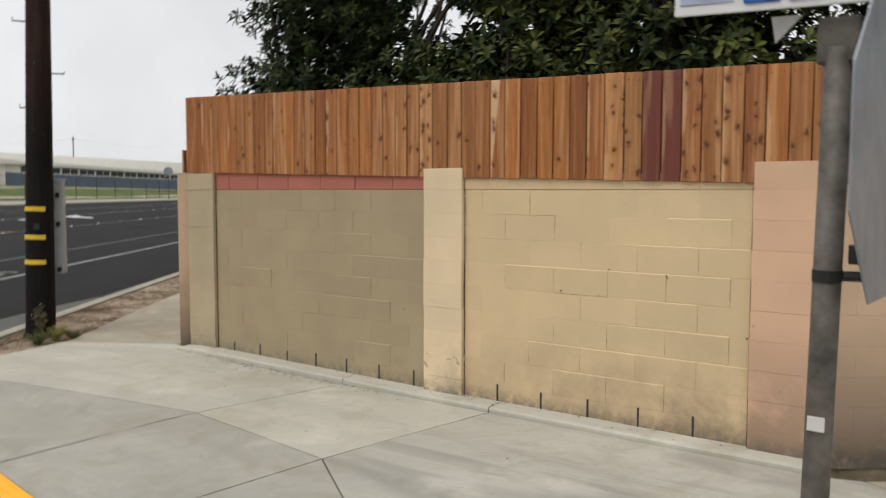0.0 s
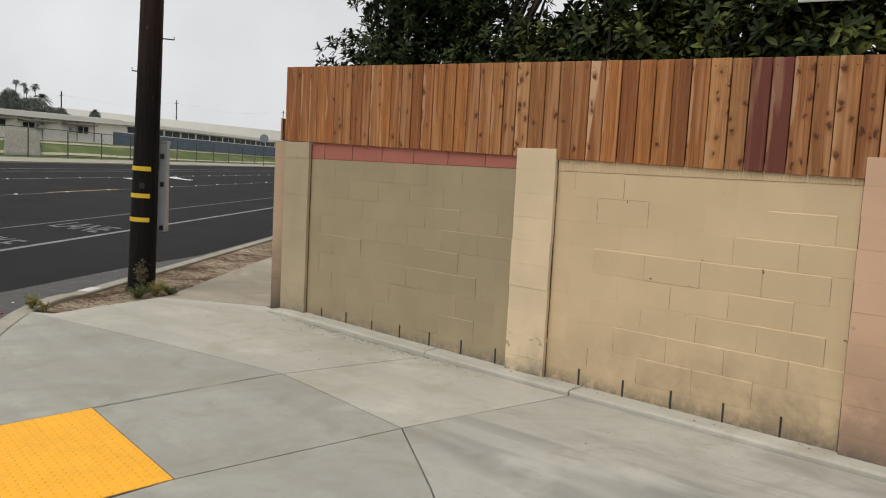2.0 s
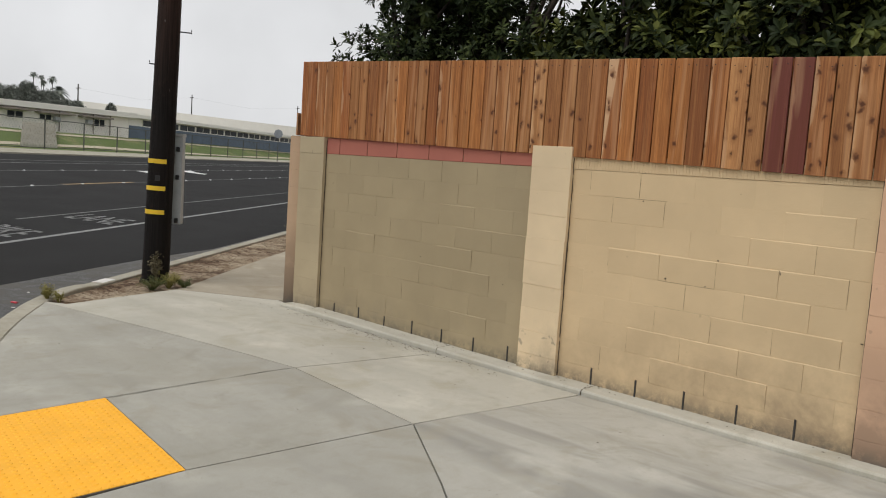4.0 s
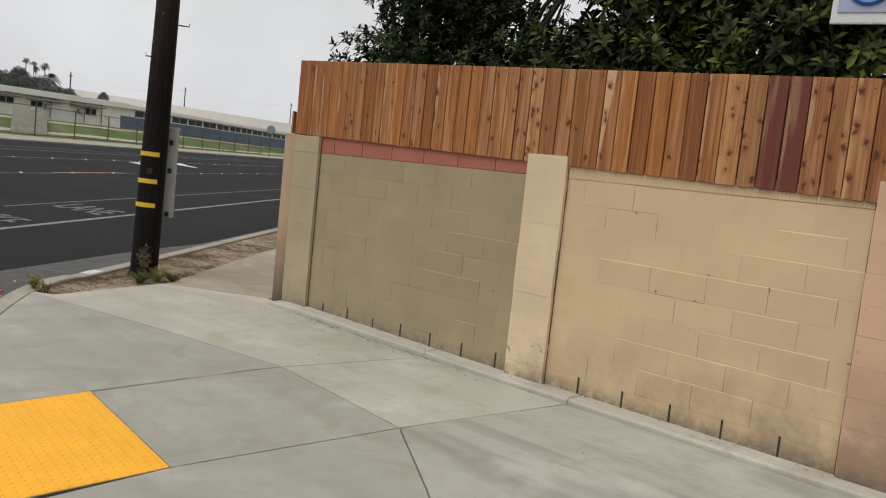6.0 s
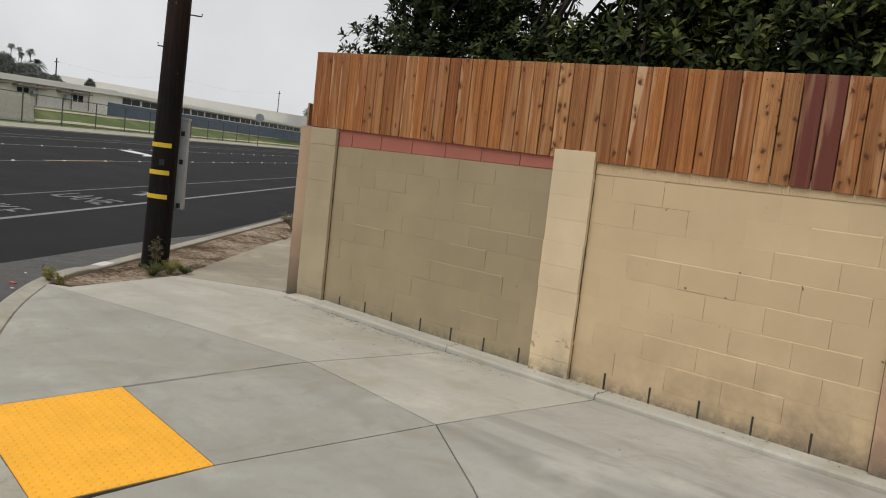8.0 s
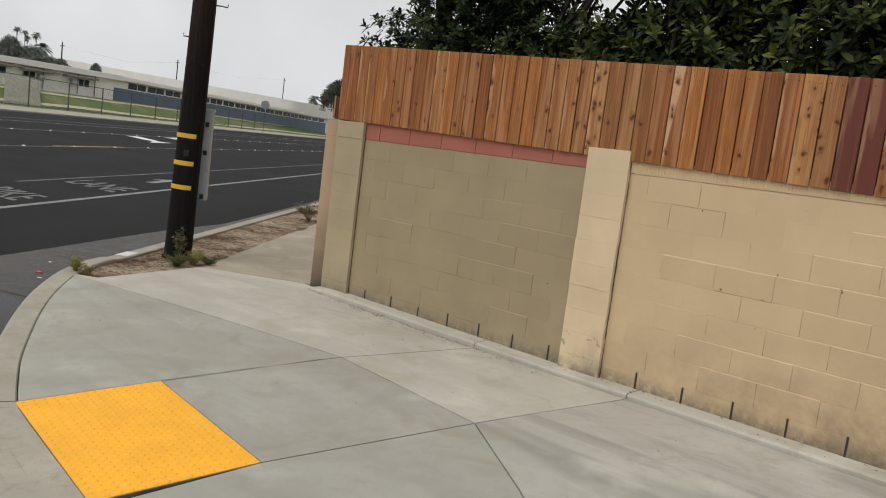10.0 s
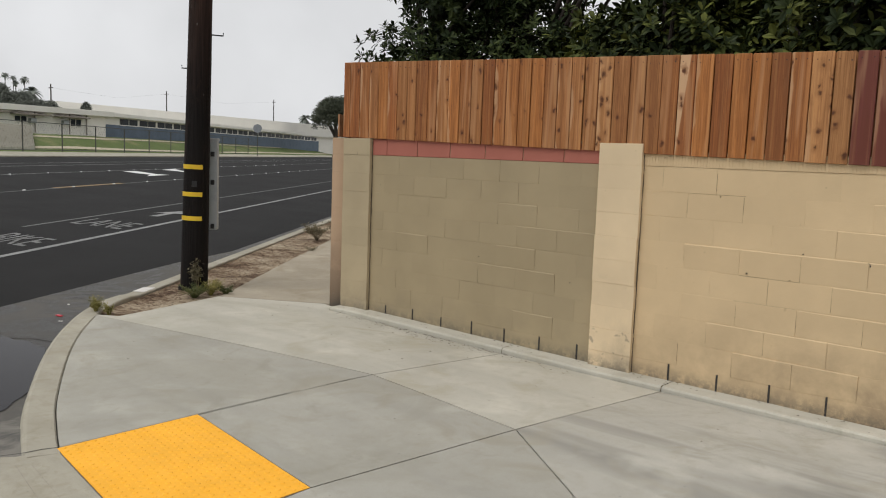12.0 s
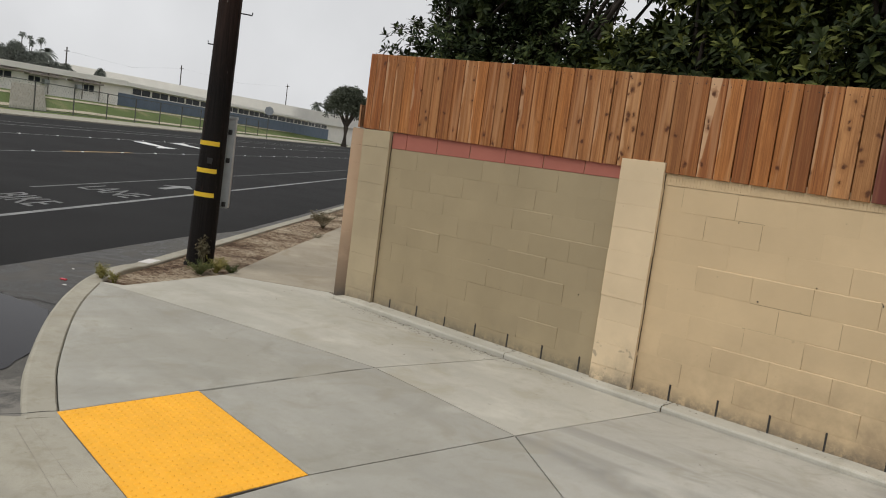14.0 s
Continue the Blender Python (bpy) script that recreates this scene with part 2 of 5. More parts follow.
WALK = concrete("new_concrete", (0.51, 0.487, 0.418), 0.25)
WALK_STREAK = concrete("scuffed_new_concrete", (0.45, 0.433, 0.382), 0.95)
WALK_GREY = concrete("grey_new_concrete", (0.405, 0.39, 0.34), 0.3)
OLDWALK = concrete("old_concrete", (0.39, 0.345, 0.268), 0.15)
KERB = concrete("kerb_concrete", (0.395, 0.368, 0.298), 0.45, 0.65)


def gutter_concrete():
    m = Mat("gutter_concrete", 0.7, spec=0.2)
    c = (0.19, 0.178, 0.155)
    base = m.ramp(m.noise(0.8, 6, 0.65), [(0.3, shade(c, 0.75)), (0.7, shade(c, 1.2))])
    ragged = m.math("ADD", m.axis("X"), m.span(m.noise(3.0, 7, 0.72, warp=0.8), 0.3, 0.7, -0.6, 0.6))
    moist = m.span(ragged, -3.1, -3.7)
    base = m.mix(m.math("MULTIPLY", moist, 0.9), base, (0.098, 0.092, 0.083))
    damp = m.math("MULTIPLY", moist, m.math("MAXIMUM", m.span(m.noise(2.2, 8, 0.74, warp=1.1), 0.46, 0.56), m.math("MULTIPLY", m.span(ragged, -6.6, -5.6, 0.0, 1.0), m.span(ragged, -3.9, -4.4))))
    base = m.mix(m.math("MULTIPLY", damp, 0.8), base, (0.026, 0.025, 0.024))
    m.color(m.mix(m.span(m.noise(200, 2), 0.4, 0.7, 0, 0.25), base, (0.12, 0.115, 0.105)))
    m.rough(m.span(damp, 0, 1, 0.8, 0.45))
    m.bump(m.math("ADD", m.noise(180, 3), m.math("MULTIPLY", m.noise(8, 6, 0.7), 2.0)), 0.5, 0.008)
    return m.m


GUTTER = gutter_concrete()


def asphalt():
    m = Mat("asphalt", 0.95, spec=0.1)
    base = m.ramp(m.noise(0.35, 5, 0.6), [(0.3, (0.0145, 0.0142, 0.0142)), (0.7, (0.0255, 0.025, 0.025))])
    mp = m.n.new("ShaderNodeMapping")
    mp.inputs["Rotation"].default_value = (0, 0, radians(-51.4))
    mp.inputs["Scale"].default_value = (0.03, 0.75, 1)
    m.l.new(m.geo.outputs["Position"], mp.inputs["Vector"])
    lanes = m.span(m.noise(1.0, 3, 0.6, mp.outputs["Vector"]), 0.42, 0.68)
    base = m.mix(m.math("MULTIPLY", lanes, 0.5), base, (0.027, 0.027, 0.027))
    m.color(m.mix(m.span(m.noise(150, 2), 0.45, 0.75, 0, 0.5), base, (0.04, 0.04, 0.038)))
    m.bump(m.noise(140, 3), 0.4, 0.006)
    return m.m


ASPHALT = asphalt()


def plain(name, c, rough=0.6, metal=0.0, var=0.15, scale=6.0, bump=0.1, fine=60):
    """A painted or moulded surface with slight wear."""
    m = Mat(name, rough, metal)
    col = m.ramp(m.noise(scale, 5, 0.6), [(0.3, shade(c, 1 - var)), (0.7, shade(c, 1 + var))])
    m.color(m.mix(m.span(m.noise(fine, 3), 0.55, 0.8, 0, 0.3), col, shade(c, 0.7)))
    m.rough(m.span(m.noise(scale * 2.3, 4), 0.3, 0.7, max(rough - 0.1, 0.05), min(rough + 0.1, 1)))
    m.bump(m.noise(fine, 3), bump, 0.004)
    return m.m


def soil():
    m = Mat("dry_soil", 0.95, spec=0.15)
    base = m.ramp(m.math("ADD", m.math("MULTIPLY", m.noise(1.6, 7, 0.7), 0.5), m.math("MULTIPLY", m.noise(13.0, 6, 0.75), 0.5)), [(0.4, (0.06, 0.034, 0.02)), (0.46, (0.18, 0.12, 0.078)), (0.52, (0.33, 0.255, 0.175)), (0.6, (0.5, 0.42, 0.31))])
    m.color(m.mix(m.math("MULTIPLY", m.span(m.voronoi(17.0), 0.14, 0.34, 0.85, 0), m.span(m.noise(3.1, 4), 0.4, 0.55)), base, (0.05, 0.027, 0.016)))
    m.bump(m.math("ADD", m.noise(30, 6, 0.7), m.noise(120, 2)), 0.8, 0.02)
    return m.m


SOIL = soil()


def lawn():
    m = Mat("mown_grass", 0.95, spec=0.15)
    base = m.ramp(m.noise(0.16, 6, 0.65), [(0.3, (0.085, 0.118, 0.038)), (0.55, (0.115, 0.145, 0.055)), (0.75, (0.28, 0.24, 0.13))])
    m.color(m.mix(m.span(m.noise(3.0, 5), 0.35, 0.7, 0, 0.4), base, (0.09, 0.135, 0.035)))
    m.bump(m.noise(9, 5), 0.6, 0.06)
    return m.m


GRASS = lawn()
YELLOW_PAD = plain("yellow_tactile_plastic", (0.9, 0.43, 0.03), 0.8, var=0.07, scale=4, bump=0.12, fine=35)
ROAD_FAINT = plain("worn_road_paint", (0.13, 0.13, 0.128), 0.8, var=0.35, scale=2.0, bump=0.2, fine=10)
ROAD_WORD = plain("worn_word_paint", (0.17, 0.17, 0.167), 0.8, var=0.4, scale=2.5, bump=0.2, fine=9)
ROAD_WHITE = plain("road_paint_white", (0.24, 0.24, 0.235), 0.75, var=0.3, scale=2.0, bump=0.2, fine=14)
ROAD_YELLOW = plain("road_paint_yellow", (0.3, 0.2, 0.09), 0.8, var=0.35, scale=3.0, bump=0.2, fine=20)
POLE_YELLOW = plain("reflective_yellow_band", (0.75, 0.5, 0.03), 0.5, var=0.08)
POST_STEEL = plain("stained_post_steel", (0.12, 0.108, 0.092), 0.65, 0.3, 0.5, 11, 0.2, 35)
TAN_PATH = plain("worn_tan_path", (0.42, 0.37, 0.27), 0.95, var=0.15, scale=0.6, bump=0.2, fine=6)
GRIME_SHADE_SEAM = plain("grime_shade_seam", (0.085, 0.062, 0.04), 0.95, var=0.35, scale=25)
GALV = plain("galvanised_steel", (0.2, 0.2, 0.19), 0.55, 0.45, 0.3, 9, 0.12, 40)
GREY_BOX = plain("grey_steel_box", (0.36, 0.38, 0.385), 0.5, 0.2, 0.12, 7, 0.1, 30)
DARK_STEEL = plain("dark_steel", (0.03, 0.03, 0.03), 0.5, 0.4, 0.2, 20, 0.1)
SIGN_WHITE = plain("sign_white", (0.72, 0.72, 0.7), 0.45, var=0.05)
SIGN_BLUE = plain("sign_blue", (0.03, 0.13, 0.42), 0.45, var=0.06)
SIGN_PALE = plain("sign_pale_blue", (0.42, 0.45, 0.6), 0.45, var=0.08)
SIGN_BACK = plain("aluminium_plate", (0.3, 0.32, 0.34), 0.5, 0.55, 0.15, 5, 0.05)
WHITE_WALL = plain("white_stucco", (0.8, 0.77, 0.71), 0.9, var=0.06, scale=0.4, bump=0.1, fine=8)
ROOF_PALE = plain("pale_roof_sheet", (0.76, 0.74, 0.68), 0.85, var=0.05, scale=0.3, bump=0.1, fine=5)
SLATE_WALL = plain("blue_grey_panel", (0.115, 0.15, 0.2), 0.8, var=0.12, scale=0.5, bump=0.1, fine=6)
GLASS_DARK = plain("dark_window_glass", (0.02, 0.025, 0.03), 0.35, 0.0, 0.2, 1.0, 0.02)
GLASS_DARK.node_tree.nodes["Principled BSDF"].inputs["Specular IOR Level"].default_value = 0.12
FENCE_STEEL = plain("weathered_fence_steel", (0.1, 0.1, 0.088), 0.7, 0.2, 0.2, 4, 0.1)
TRIM_BROWN = plain("grey_brown_trim", (0.24, 0.21, 0.18), 0.7, var=0.15)
JOINT_TONE = plain("shaded_joint", (0.24, 0.185, 0.115), 0.95, var=0.2, scale=30)
JOINT_DIRT = plain("joint_dirt", (0.13, 0.115, 0.092), 0.95, var=0.3, scale=12)
DARK_GAP = plain("dark_joint", (0.045, 0.042, 0.038), 0.95, var=0.2, scale=30)
PLASTIC_RED = plain("red_plastic", (0.5, 0.03, 0.05), 0.4)
PAPER = plain("scrap_paper", (0.6, 0.58, 0.55), 0.8)
DEAD_LEAF = plain("dead_leaf", (0.05, 0.034, 0.02), 0.9, var=0.4, scale=20)


def pole_timber():
    m = Mat("tarred_pole_timber", 0.75, spec=0.15)
    g = m.noise(1.0, 6, 0.65, m.space("pos", (26, 26, 0.9)), 0.9)
    high = m.span(m.axis("Z"), 2.3, 3.6)
    low_c = m.ramp(g, [(0.3, (0.004, 0.0036, 0.0033)), (0.7, (0.015, 0.012, 0.011))])
    high_c = m.ramp(g, [(0.3, (0.01, 0.006, 0.005)), (0.7, (0.055, 0.03, 0.022))])
    col = m.mix(high, low_c, high_c)
    rub = m.span(m.noise(1.0, 5, 0.65, m.space("pos", (7, 7, 1.6)), 0.8), 0.56, 0.68)
    col = m.mix(m.math("MULTIPLY", rub, 0.35), col, (0.045, 0.026, 0.018))
    chip = m.span(m.voronoi(1.0, m.space("pos", (13, 13, 5))), 0.06, 0.09, 1, 0)
    m.color(m.mix(m.math("MULTIPLY", chip, m.span(m.noise(2.0, 3), 0.5, 0.6)), col, (0.16, 0.14, 0.125)))
    m.bump(g, 0.9, 0.02)
    return m.m


POLE_WOOD = pole_timber()


def foliage(name, dark, mid, light):
    m = Mat(name, 0.55, spec=0.14)
    r = m.n.new("ShaderNodeNewGeometry")
    col = m.ramp(r.outputs["Random Per Island"], [(0.0, dark), (0.6, mid), (1.0, light)])
    col = m.mix(m.span(m.noise(0.9, 3), 0.4, 0.65, 0.0, 0.6), col, dark)
    m.color(m.mix(m.span(m.noise(2.1, 3), 0.56, 0.68, 0.0, 0.6), col, light))
    return m.m


LEAF_BROAD = foliage("broad_leaf", (0.014, 0.023, 0.008), (0.045, 0.06, 0.015), (0.18, 0.195, 0.045))
LEAF_DARK = foliage("dark_leaf", (0.014, 0.023, 0.009), (0.035, 0.052, 0.016), (0.08, 0.1, 0.03))
# distance haze is mixed into this leaf colour, hence so pale and grey
LEAF_HAZED = foliage("hazed_leaf", (0.14, 0.155, 0.135), (0.2, 0.215, 0.19), (0.27, 0.285, 0.25))
LEAF_STREET = foliage("street_tree_leaf", (0.07, 0.082, 0.06), (0.11, 0.12, 0.085), (0.15, 0.16, 0.11))
LEAF_WEED = foliage("weed_leaf", (0.04, 0.058, 0.02), (0.075, 0.1, 0.034), (0.17, 0.17, 0.07))
LEAF_YELLOW = foliage("yellowed_weed", (0.13, 0.125, 0.03), (0.24, 0.215, 0.06), (0.4, 0.35, 0.13))
LEAF_DRY = foliage("dry_weed", (0.1, 0.085, 0.05), (0.19, 0.165, 0.1), (0.28, 0.25, 0.17))
BARK = plain("bark", (0.035, 0.027, 0.021), 0.9, var=0.35, scale=9, bump=0.8, fine=30)
GREY_BARK = plain("grey_bark", (0.12, 0.1, 0.08), 0.9, var=0.3, scale=5, bump=0.6, fine=20)


def water():
    m = Mat("puddle_water", 0.1, spec=0.03)
    m.color((0.028, 0.027, 0.03))
    m.bump(m.noise(5, 2), 0.02, 0.003)
    return m.m


PUDDLE = water()


# ---- mesh helpers ----
def mesh_of(name, bm, material):
    me = bpy.data.meshes.new(name)
    bm.to_mesh(me)
    bm.free()
    if material:
        me.materials.append(material)
    return me


def part(name, bm, material, parent=None, label="", smooth=False):
    me = bm if isinstance(bm, bpy.types.Mesh) else mesh_of(name, bm, material)
    ob = new(name, me)
    if smooth:
        me.polygons.foreach_set("use_smooth", [True] * len(me.polygons))
    if parent:
        ob.parent = parent
    if label:
        ob["label"] = label
    return ob


def thing(name, at, label, category, group="", kind=""):
    e = new(name)
    e.empty_display_size = 0.1
    e.location = at
    return tagged(e, label, category, group, kind)


def box(x0, x1, y0, y1, z0, z1, bevel=0.0, bm=None, seg=2):
    own = bm is None
    bm = bm or bmesh.new()
    v = [bm.verts.new(p) for p in ((x0, y0, z0), (x1, y0, z0), (x1, y1, z0), (x0, y1, z0), (x0, y0, z1), (x1, y0, z1), (x1, y1, z1), (x0, y1, z1))]
    fs = [bm.faces.new([v[i] for i in q]) for q in ((0, 3, 2, 1), (4, 5, 6, 7), (0, 1, 5, 4), (1, 2, 6, 5), (2, 3, 7, 6), (3, 0, 4, 7))]
    if bevel:
        es = list({e for f in fs for e in f.edges})
        bmesh.ops.bevel(bm, geom=es, offset=bevel, segments=seg, affect="EDGES", profile=0.6)
    return bm


def tube(points, radii, sides=10, bm=None, caps=True):
    """A tapered tube along points."""
    bm = bm or bmesh.new()
    rings = []
    for i, p in enumerate(points):
        p = Vector(p)
        a, b = Vector(points[max(i - 1, 0)]), Vector(points[min(i + 1, len(points) - 1)])
        q = (b - a).to_track_quat("Z", "Y")
        r = radii[i] if isinstance(radii, (list, tuple)) else radii
        rings.append([bm.verts.new(p + q @ Vector((r * math.cos(k * math.tau / sides), r * math.sin(k * math.tau / sides), 0))) for k in range(sides)])
    for a, b in zip(rings, rings[1:]):
        for k in range(sides):
            bm.faces.new((a[k], a[(k + 1) % sides], b[(k + 1) % sides], b[k]))
    if caps:
        bm.faces.new(rings[0][::-1])
        bm.faces.new(rings[-1])
    return bm


def prism(poly, z0, z1, bm=None):
    """An upright prism; z0 and z1 are numbers or functions of x, y."""
    bm = bm or bmesh.new()
    if sum(a[0] * b[1] - b[0] * a[1] for a, b in zip(poly, poly[1:] + poly[:1])) < 0:
        poly = poly[::-1]
    h = lambda z, p: z(*p) if callable(z) else z
    lo = [bm.verts.new((*p, h(z0, p))) for p in poly]
    hi = [bm.verts.new((*p, h(z1, p))) for p in poly]
    k = len(poly)
    for i in range(k):
        bm.faces.new((lo[i], lo[(i + 1) % k], hi[(i + 1) % k], hi[i]))
    bm.faces.new(hi)
    bm.faces.new(lo[::-1])
    return bm


# street frame: ALONG runs up the avenue, ACROSS points to its far side
ALONG, ACROSS = Vector((-0.624, 0.781, 0)), Vector((-0.781, -0.624, 0))


def st(n, d, z=0.0):
    """A place n metres across and d metres along the avenue."""
    p = ACROSS * n + ALONG * d
    return Vector((p.x, p.y, z))


def street_z(n):
    """Height of the roadway, which climbs gently to the far kerb."""
    return 0.045 + max(0.0, min(n - 6.8, 12.5)) * 0.003 + max(0.0, n - 19.3) * 0.0140


def walk_z(x, y):
    """Height of the pavement: level by the wall, falling to the kerb ramp."""
    z = 0.187 - 0.047 * max(0.0, min(-1.8 - y, 2.6)) - 0.026 * max(0.0, min(y + 1.8, 1.8))
    return z + 0.012 * max(0.0, min(-2.5 - x, 3.3))


# ---- ground, road and pavement ----
def road_strip(name, n0, n1, d0, d1, lift, material, label, category, cols=1):
    bm = bmesh.new()
    ns = [n0 + (n1 - n0) * i / cols for i in range(cols + 1)]
    a = [[bm.verts.new(st(n, d, street_z(n) + lift)) for n in ns] for d in (d0, d1)]
    for i in range(cols):
        bm.faces.new((a[0][i], a[1][i], a[1][i + 1], a[0][i + 1]))
    bmesh.ops.recalc_face_normals(bm, faces=bm.faces)
    if bm.faces[0:1] and list(bm.faces)[0].normal.z < 0:
        bmesh.ops.reverse_faces(bm, faces=bm.faces)
    return tagged(part(name, bm, material), label, category, kind="structure")


bm = bmesh.new()
bmesh.ops.create_grid(bm, x_segments=40, y_segments=40, size=1500)
for v in bm.verts:
    v.co.z = -0.25
tagged(part("ground", bm, SOIL), "flat bare ground that runs out to the horizon", "ground", kind="structure")

road_strip("road", 6.3, 44.5, -60, 700, 0.0, ASPHALT, "wide dark asphalt avenue with worn wheel tracks", "road", 24)
bm = bmesh.new()
vs = [bm.verts.new(p) for p in ((-30, -40, 0.0), (30, -40, 0.0), (30, -5.0, 0.02), (-0.5, -4.9, 0.03), (-3.6, -5.0, 0.035), (-6.5, -4.6, 0.04), (-30, -4, 0.03))]
bm.faces.new(vs)
tagged(part("side_road", bm, ASPHALT), "dark asphalt mouth of the side street", "road", kind="structure")

# kerb line: outer edge of the kerb's top, from the avenue round to the ramp
KERB_KEYS = [(-8.04, -0.03), (-7.1, -1.2), (-6.33, -2.17), (-5.65, -2.74), (-4.84, -3.26), (-3.74, -3.83), (-3.15, -4.08), (-2.72, -4.24)]


def glide(keys, steps=8):
    """A smooth line through the keys."""
    ks = [Vector(k) for k in keys]
    ks = [ks[0] * 2 - ks[1]] + ks + [ks[-1] * 2 - ks[-2]]
    out = []
    for p0, p1, p2, p3 in zip(ks, ks[1:], ks[2:], ks[3:]):
        for i in range(steps):
            t = i / steps
            out.append(0.5 * (2 * p1 + (p2 - p0) * t + (2 * p0 - 5 * p1 + 4 * p2 - p3) * t * t + (3 * p1 - p0 - 3 * p2 + p3) * t ** 3))
    return out + [ks[-2]]


far_start = st(6.3, 160)
KERB_OUT = [Vector((far_start.x, far_start.y)), Vector(st(6.3, 40)[:2]), Vector(st(6.3, 20)[:2]), Vector(st(6.3, 12)[:2]), Vector(st(6.3, 8)[:2])] + glide(KERB_KEYS)


def inward(line, w):
    """The line moved w metres to its left, seen along its run."""
    out = []
    for i, p in enumerate(line):
        t = (line[min(i + 1, len(line) - 1)] - line[max(i - 1, 0)]).normalized()
        out.append(p + Vector((-t.y, t.x)) * w)
    return out


KERB_IN = inward(KERB_OUT, 0.2)


def kerb_top(p):
    """The kerb is level with the pavement and runs out to nothing at the ramp."""
    return walk_z(p.x, p.y + 0.15) + 0.002 if p.x > -6.7 else 0.206


# main kerb as separate castings with joints
def kerb_piece(i0, i1, parent):
    bm = bmesh.new()
    rows = []
    outs, ins = KERB_OUT[i0:i1 + 1], KERB_IN[i0:i1 + 1]
    for a, b in zip(outs, ins):
        t = kerb_top(a)
        side = (b - a).normalized()
        prof = [(a - side * 0.03, -0.1), (a - side * 0.012, t - 0.04), (a + side * 0.004, t - 0.012), (a + side * 0.03, t), (b - side * 0.012, t), (b - side * 0.002, t - 0.012), (b - side * 0.002, -0.1)]
        rows.append([bm.verts.new((p.x, p.y, z)) for p, z in prof])
    for r, s in zip(rows, rows[1:]):
        for k in range(len(r) - 1):
            bm.faces.new((r[k], s[k], s[k + 1], r[k + 1]))
    bm.faces.new(rows[0])
    bm.faces.new(rows[-1][::-1])
    bmesh.ops.recalc_face_normals(bm, faces=bm.faces)
    return part("kerbstone", bm, KERB, parent, smooth=False)


kerb = thing("kerb", (0, 0, 0), "pale concrete kerb that sinks into the corner ramp", "kerb", kind="structure")
marks = [0, 1, 2, 3, 4, 10, 18, 36, len(KERB_OUT) - 1]
for a, b in zip(marks, marks[1:]):
    kerb_piece(a, b, kerb)

# gutter apron between the kerb and the asphalt
APRON_EDGE = [st(6.78, 160), st(6.78, 40), st(6.78, 20), st(6.78, 12), st(6.8, 8.5), st(7.13, 6.86), st(7.3, 5.4), st(7.44, 3.97), st(7.62, 2.35), st(8.2, -0.5)]
bm = bmesh.new()
inner = [Vector((p.x, p.y, 0.05 if p.x < -3.3 else 0.065)) for p in KERB_OUT] + [Vector((-2.97, -4.5, 0.06)), Vector((-3.6, -5.4, 0.055))]
outer = [Vector((p.x, p.y, street_z(6.9) + 0.006)) for p in APRON_EDGE] + [Vector((-5.3, -6.3, 0.05))]
iv = [bm.verts.new(p) for p in inner]
ov = [bm.verts.new(p) for p in outer]
i = j = 0
while i < len(iv) - 1 or j < len(ov) - 1:
    if j == len(ov) - 1 or (i < len(iv) - 1 and (iv[i + 1].co - ov[j].co).length < (iv[i].co - ov[j + 1].co).length):
        bm.faces.new((iv[i], iv[i + 1], ov[j]))
        i += 1
    else:
        bm.faces.new((iv[i], ov[j + 1], ov[j]))
        j += 1
bmesh.ops.recalc_face_normals(bm, faces=bm.faces)
if sum(f.normal.z for f in bm.faces) < 0:
    bmesh.ops.reverse_faces(bm, faces=bm.faces)
apron = tagged(part("gutter", bm, GUTTER), "stained damp concrete gutter apron with cracks", "gutter", kind="structure")

# pavement slabs between tooled joints
J1, J2, J3 = (-2.452, -1.691), (-0.888, -1.882), (-0.12, -2.41)
F1, F2 = (-2.32, -0.205), (-0.725, -0.205)
YA, YB, YC, YD = (-2.64, -3.135), (-1.184, -3.33), (-1.225, -4.235), (-2.735, -4.035)
KC = (-5.98, -2.37)
arc = [tuple(p) for p in KERB_IN if p.x > KC[0] + 0.05]
SLABS = [
    ([KC, (-4.12, -1.99), J1, F1, (-4.3, -0.205), (-4.78, -0.205), (-4.78, -0.02), (-4.95, -0.02), (-5.1, 0.0), (-5.51, -0.34), (-6.08, -0.79), (-5.86, -1.35), (-5.71, -1.75), (-5.66, -2.2)], WALK),
    ([KC, (-4.12, -1.99), J1, YA, YD] + arc[::-1], WALK_GREY),
    ([J1, J2, YB, YA], WALK_GREY),
    ([F1, F2, J2, J1], WALK),
    ([F2, (1.7, -0.205), (1.95, -0.12), (3.4, -0.9), (3.4, -3.1), (1.2, -3.3), (0.6, -2.95), J3, J2], WALK_STREAK),
    ([J2, J3, (0.6, -2.95), (1.2, -3.3), (1.3, -4.6), YC, YB], WALK_GREY),
    ([(1.2, -3.3), (3.4, -3.1), (6.5, -2.6), (6.5, -5.0), (1.3, -4.6)], WALK),
    ([(1.95, -0.12), (7.0, 3.92), (9.0, 1.5), (6.5, -2.6), (3.4, -3.1), (3.4, -0.9)], OLDWALK),
    ([(6.5, -2.6), (9.0, 1.5), (7.0, 3.92), (13.5, 9.1), (30, 9.1), (30, -5.9), (6.6, -5.9), (6.5, -5.0)], OLDWALK),
]


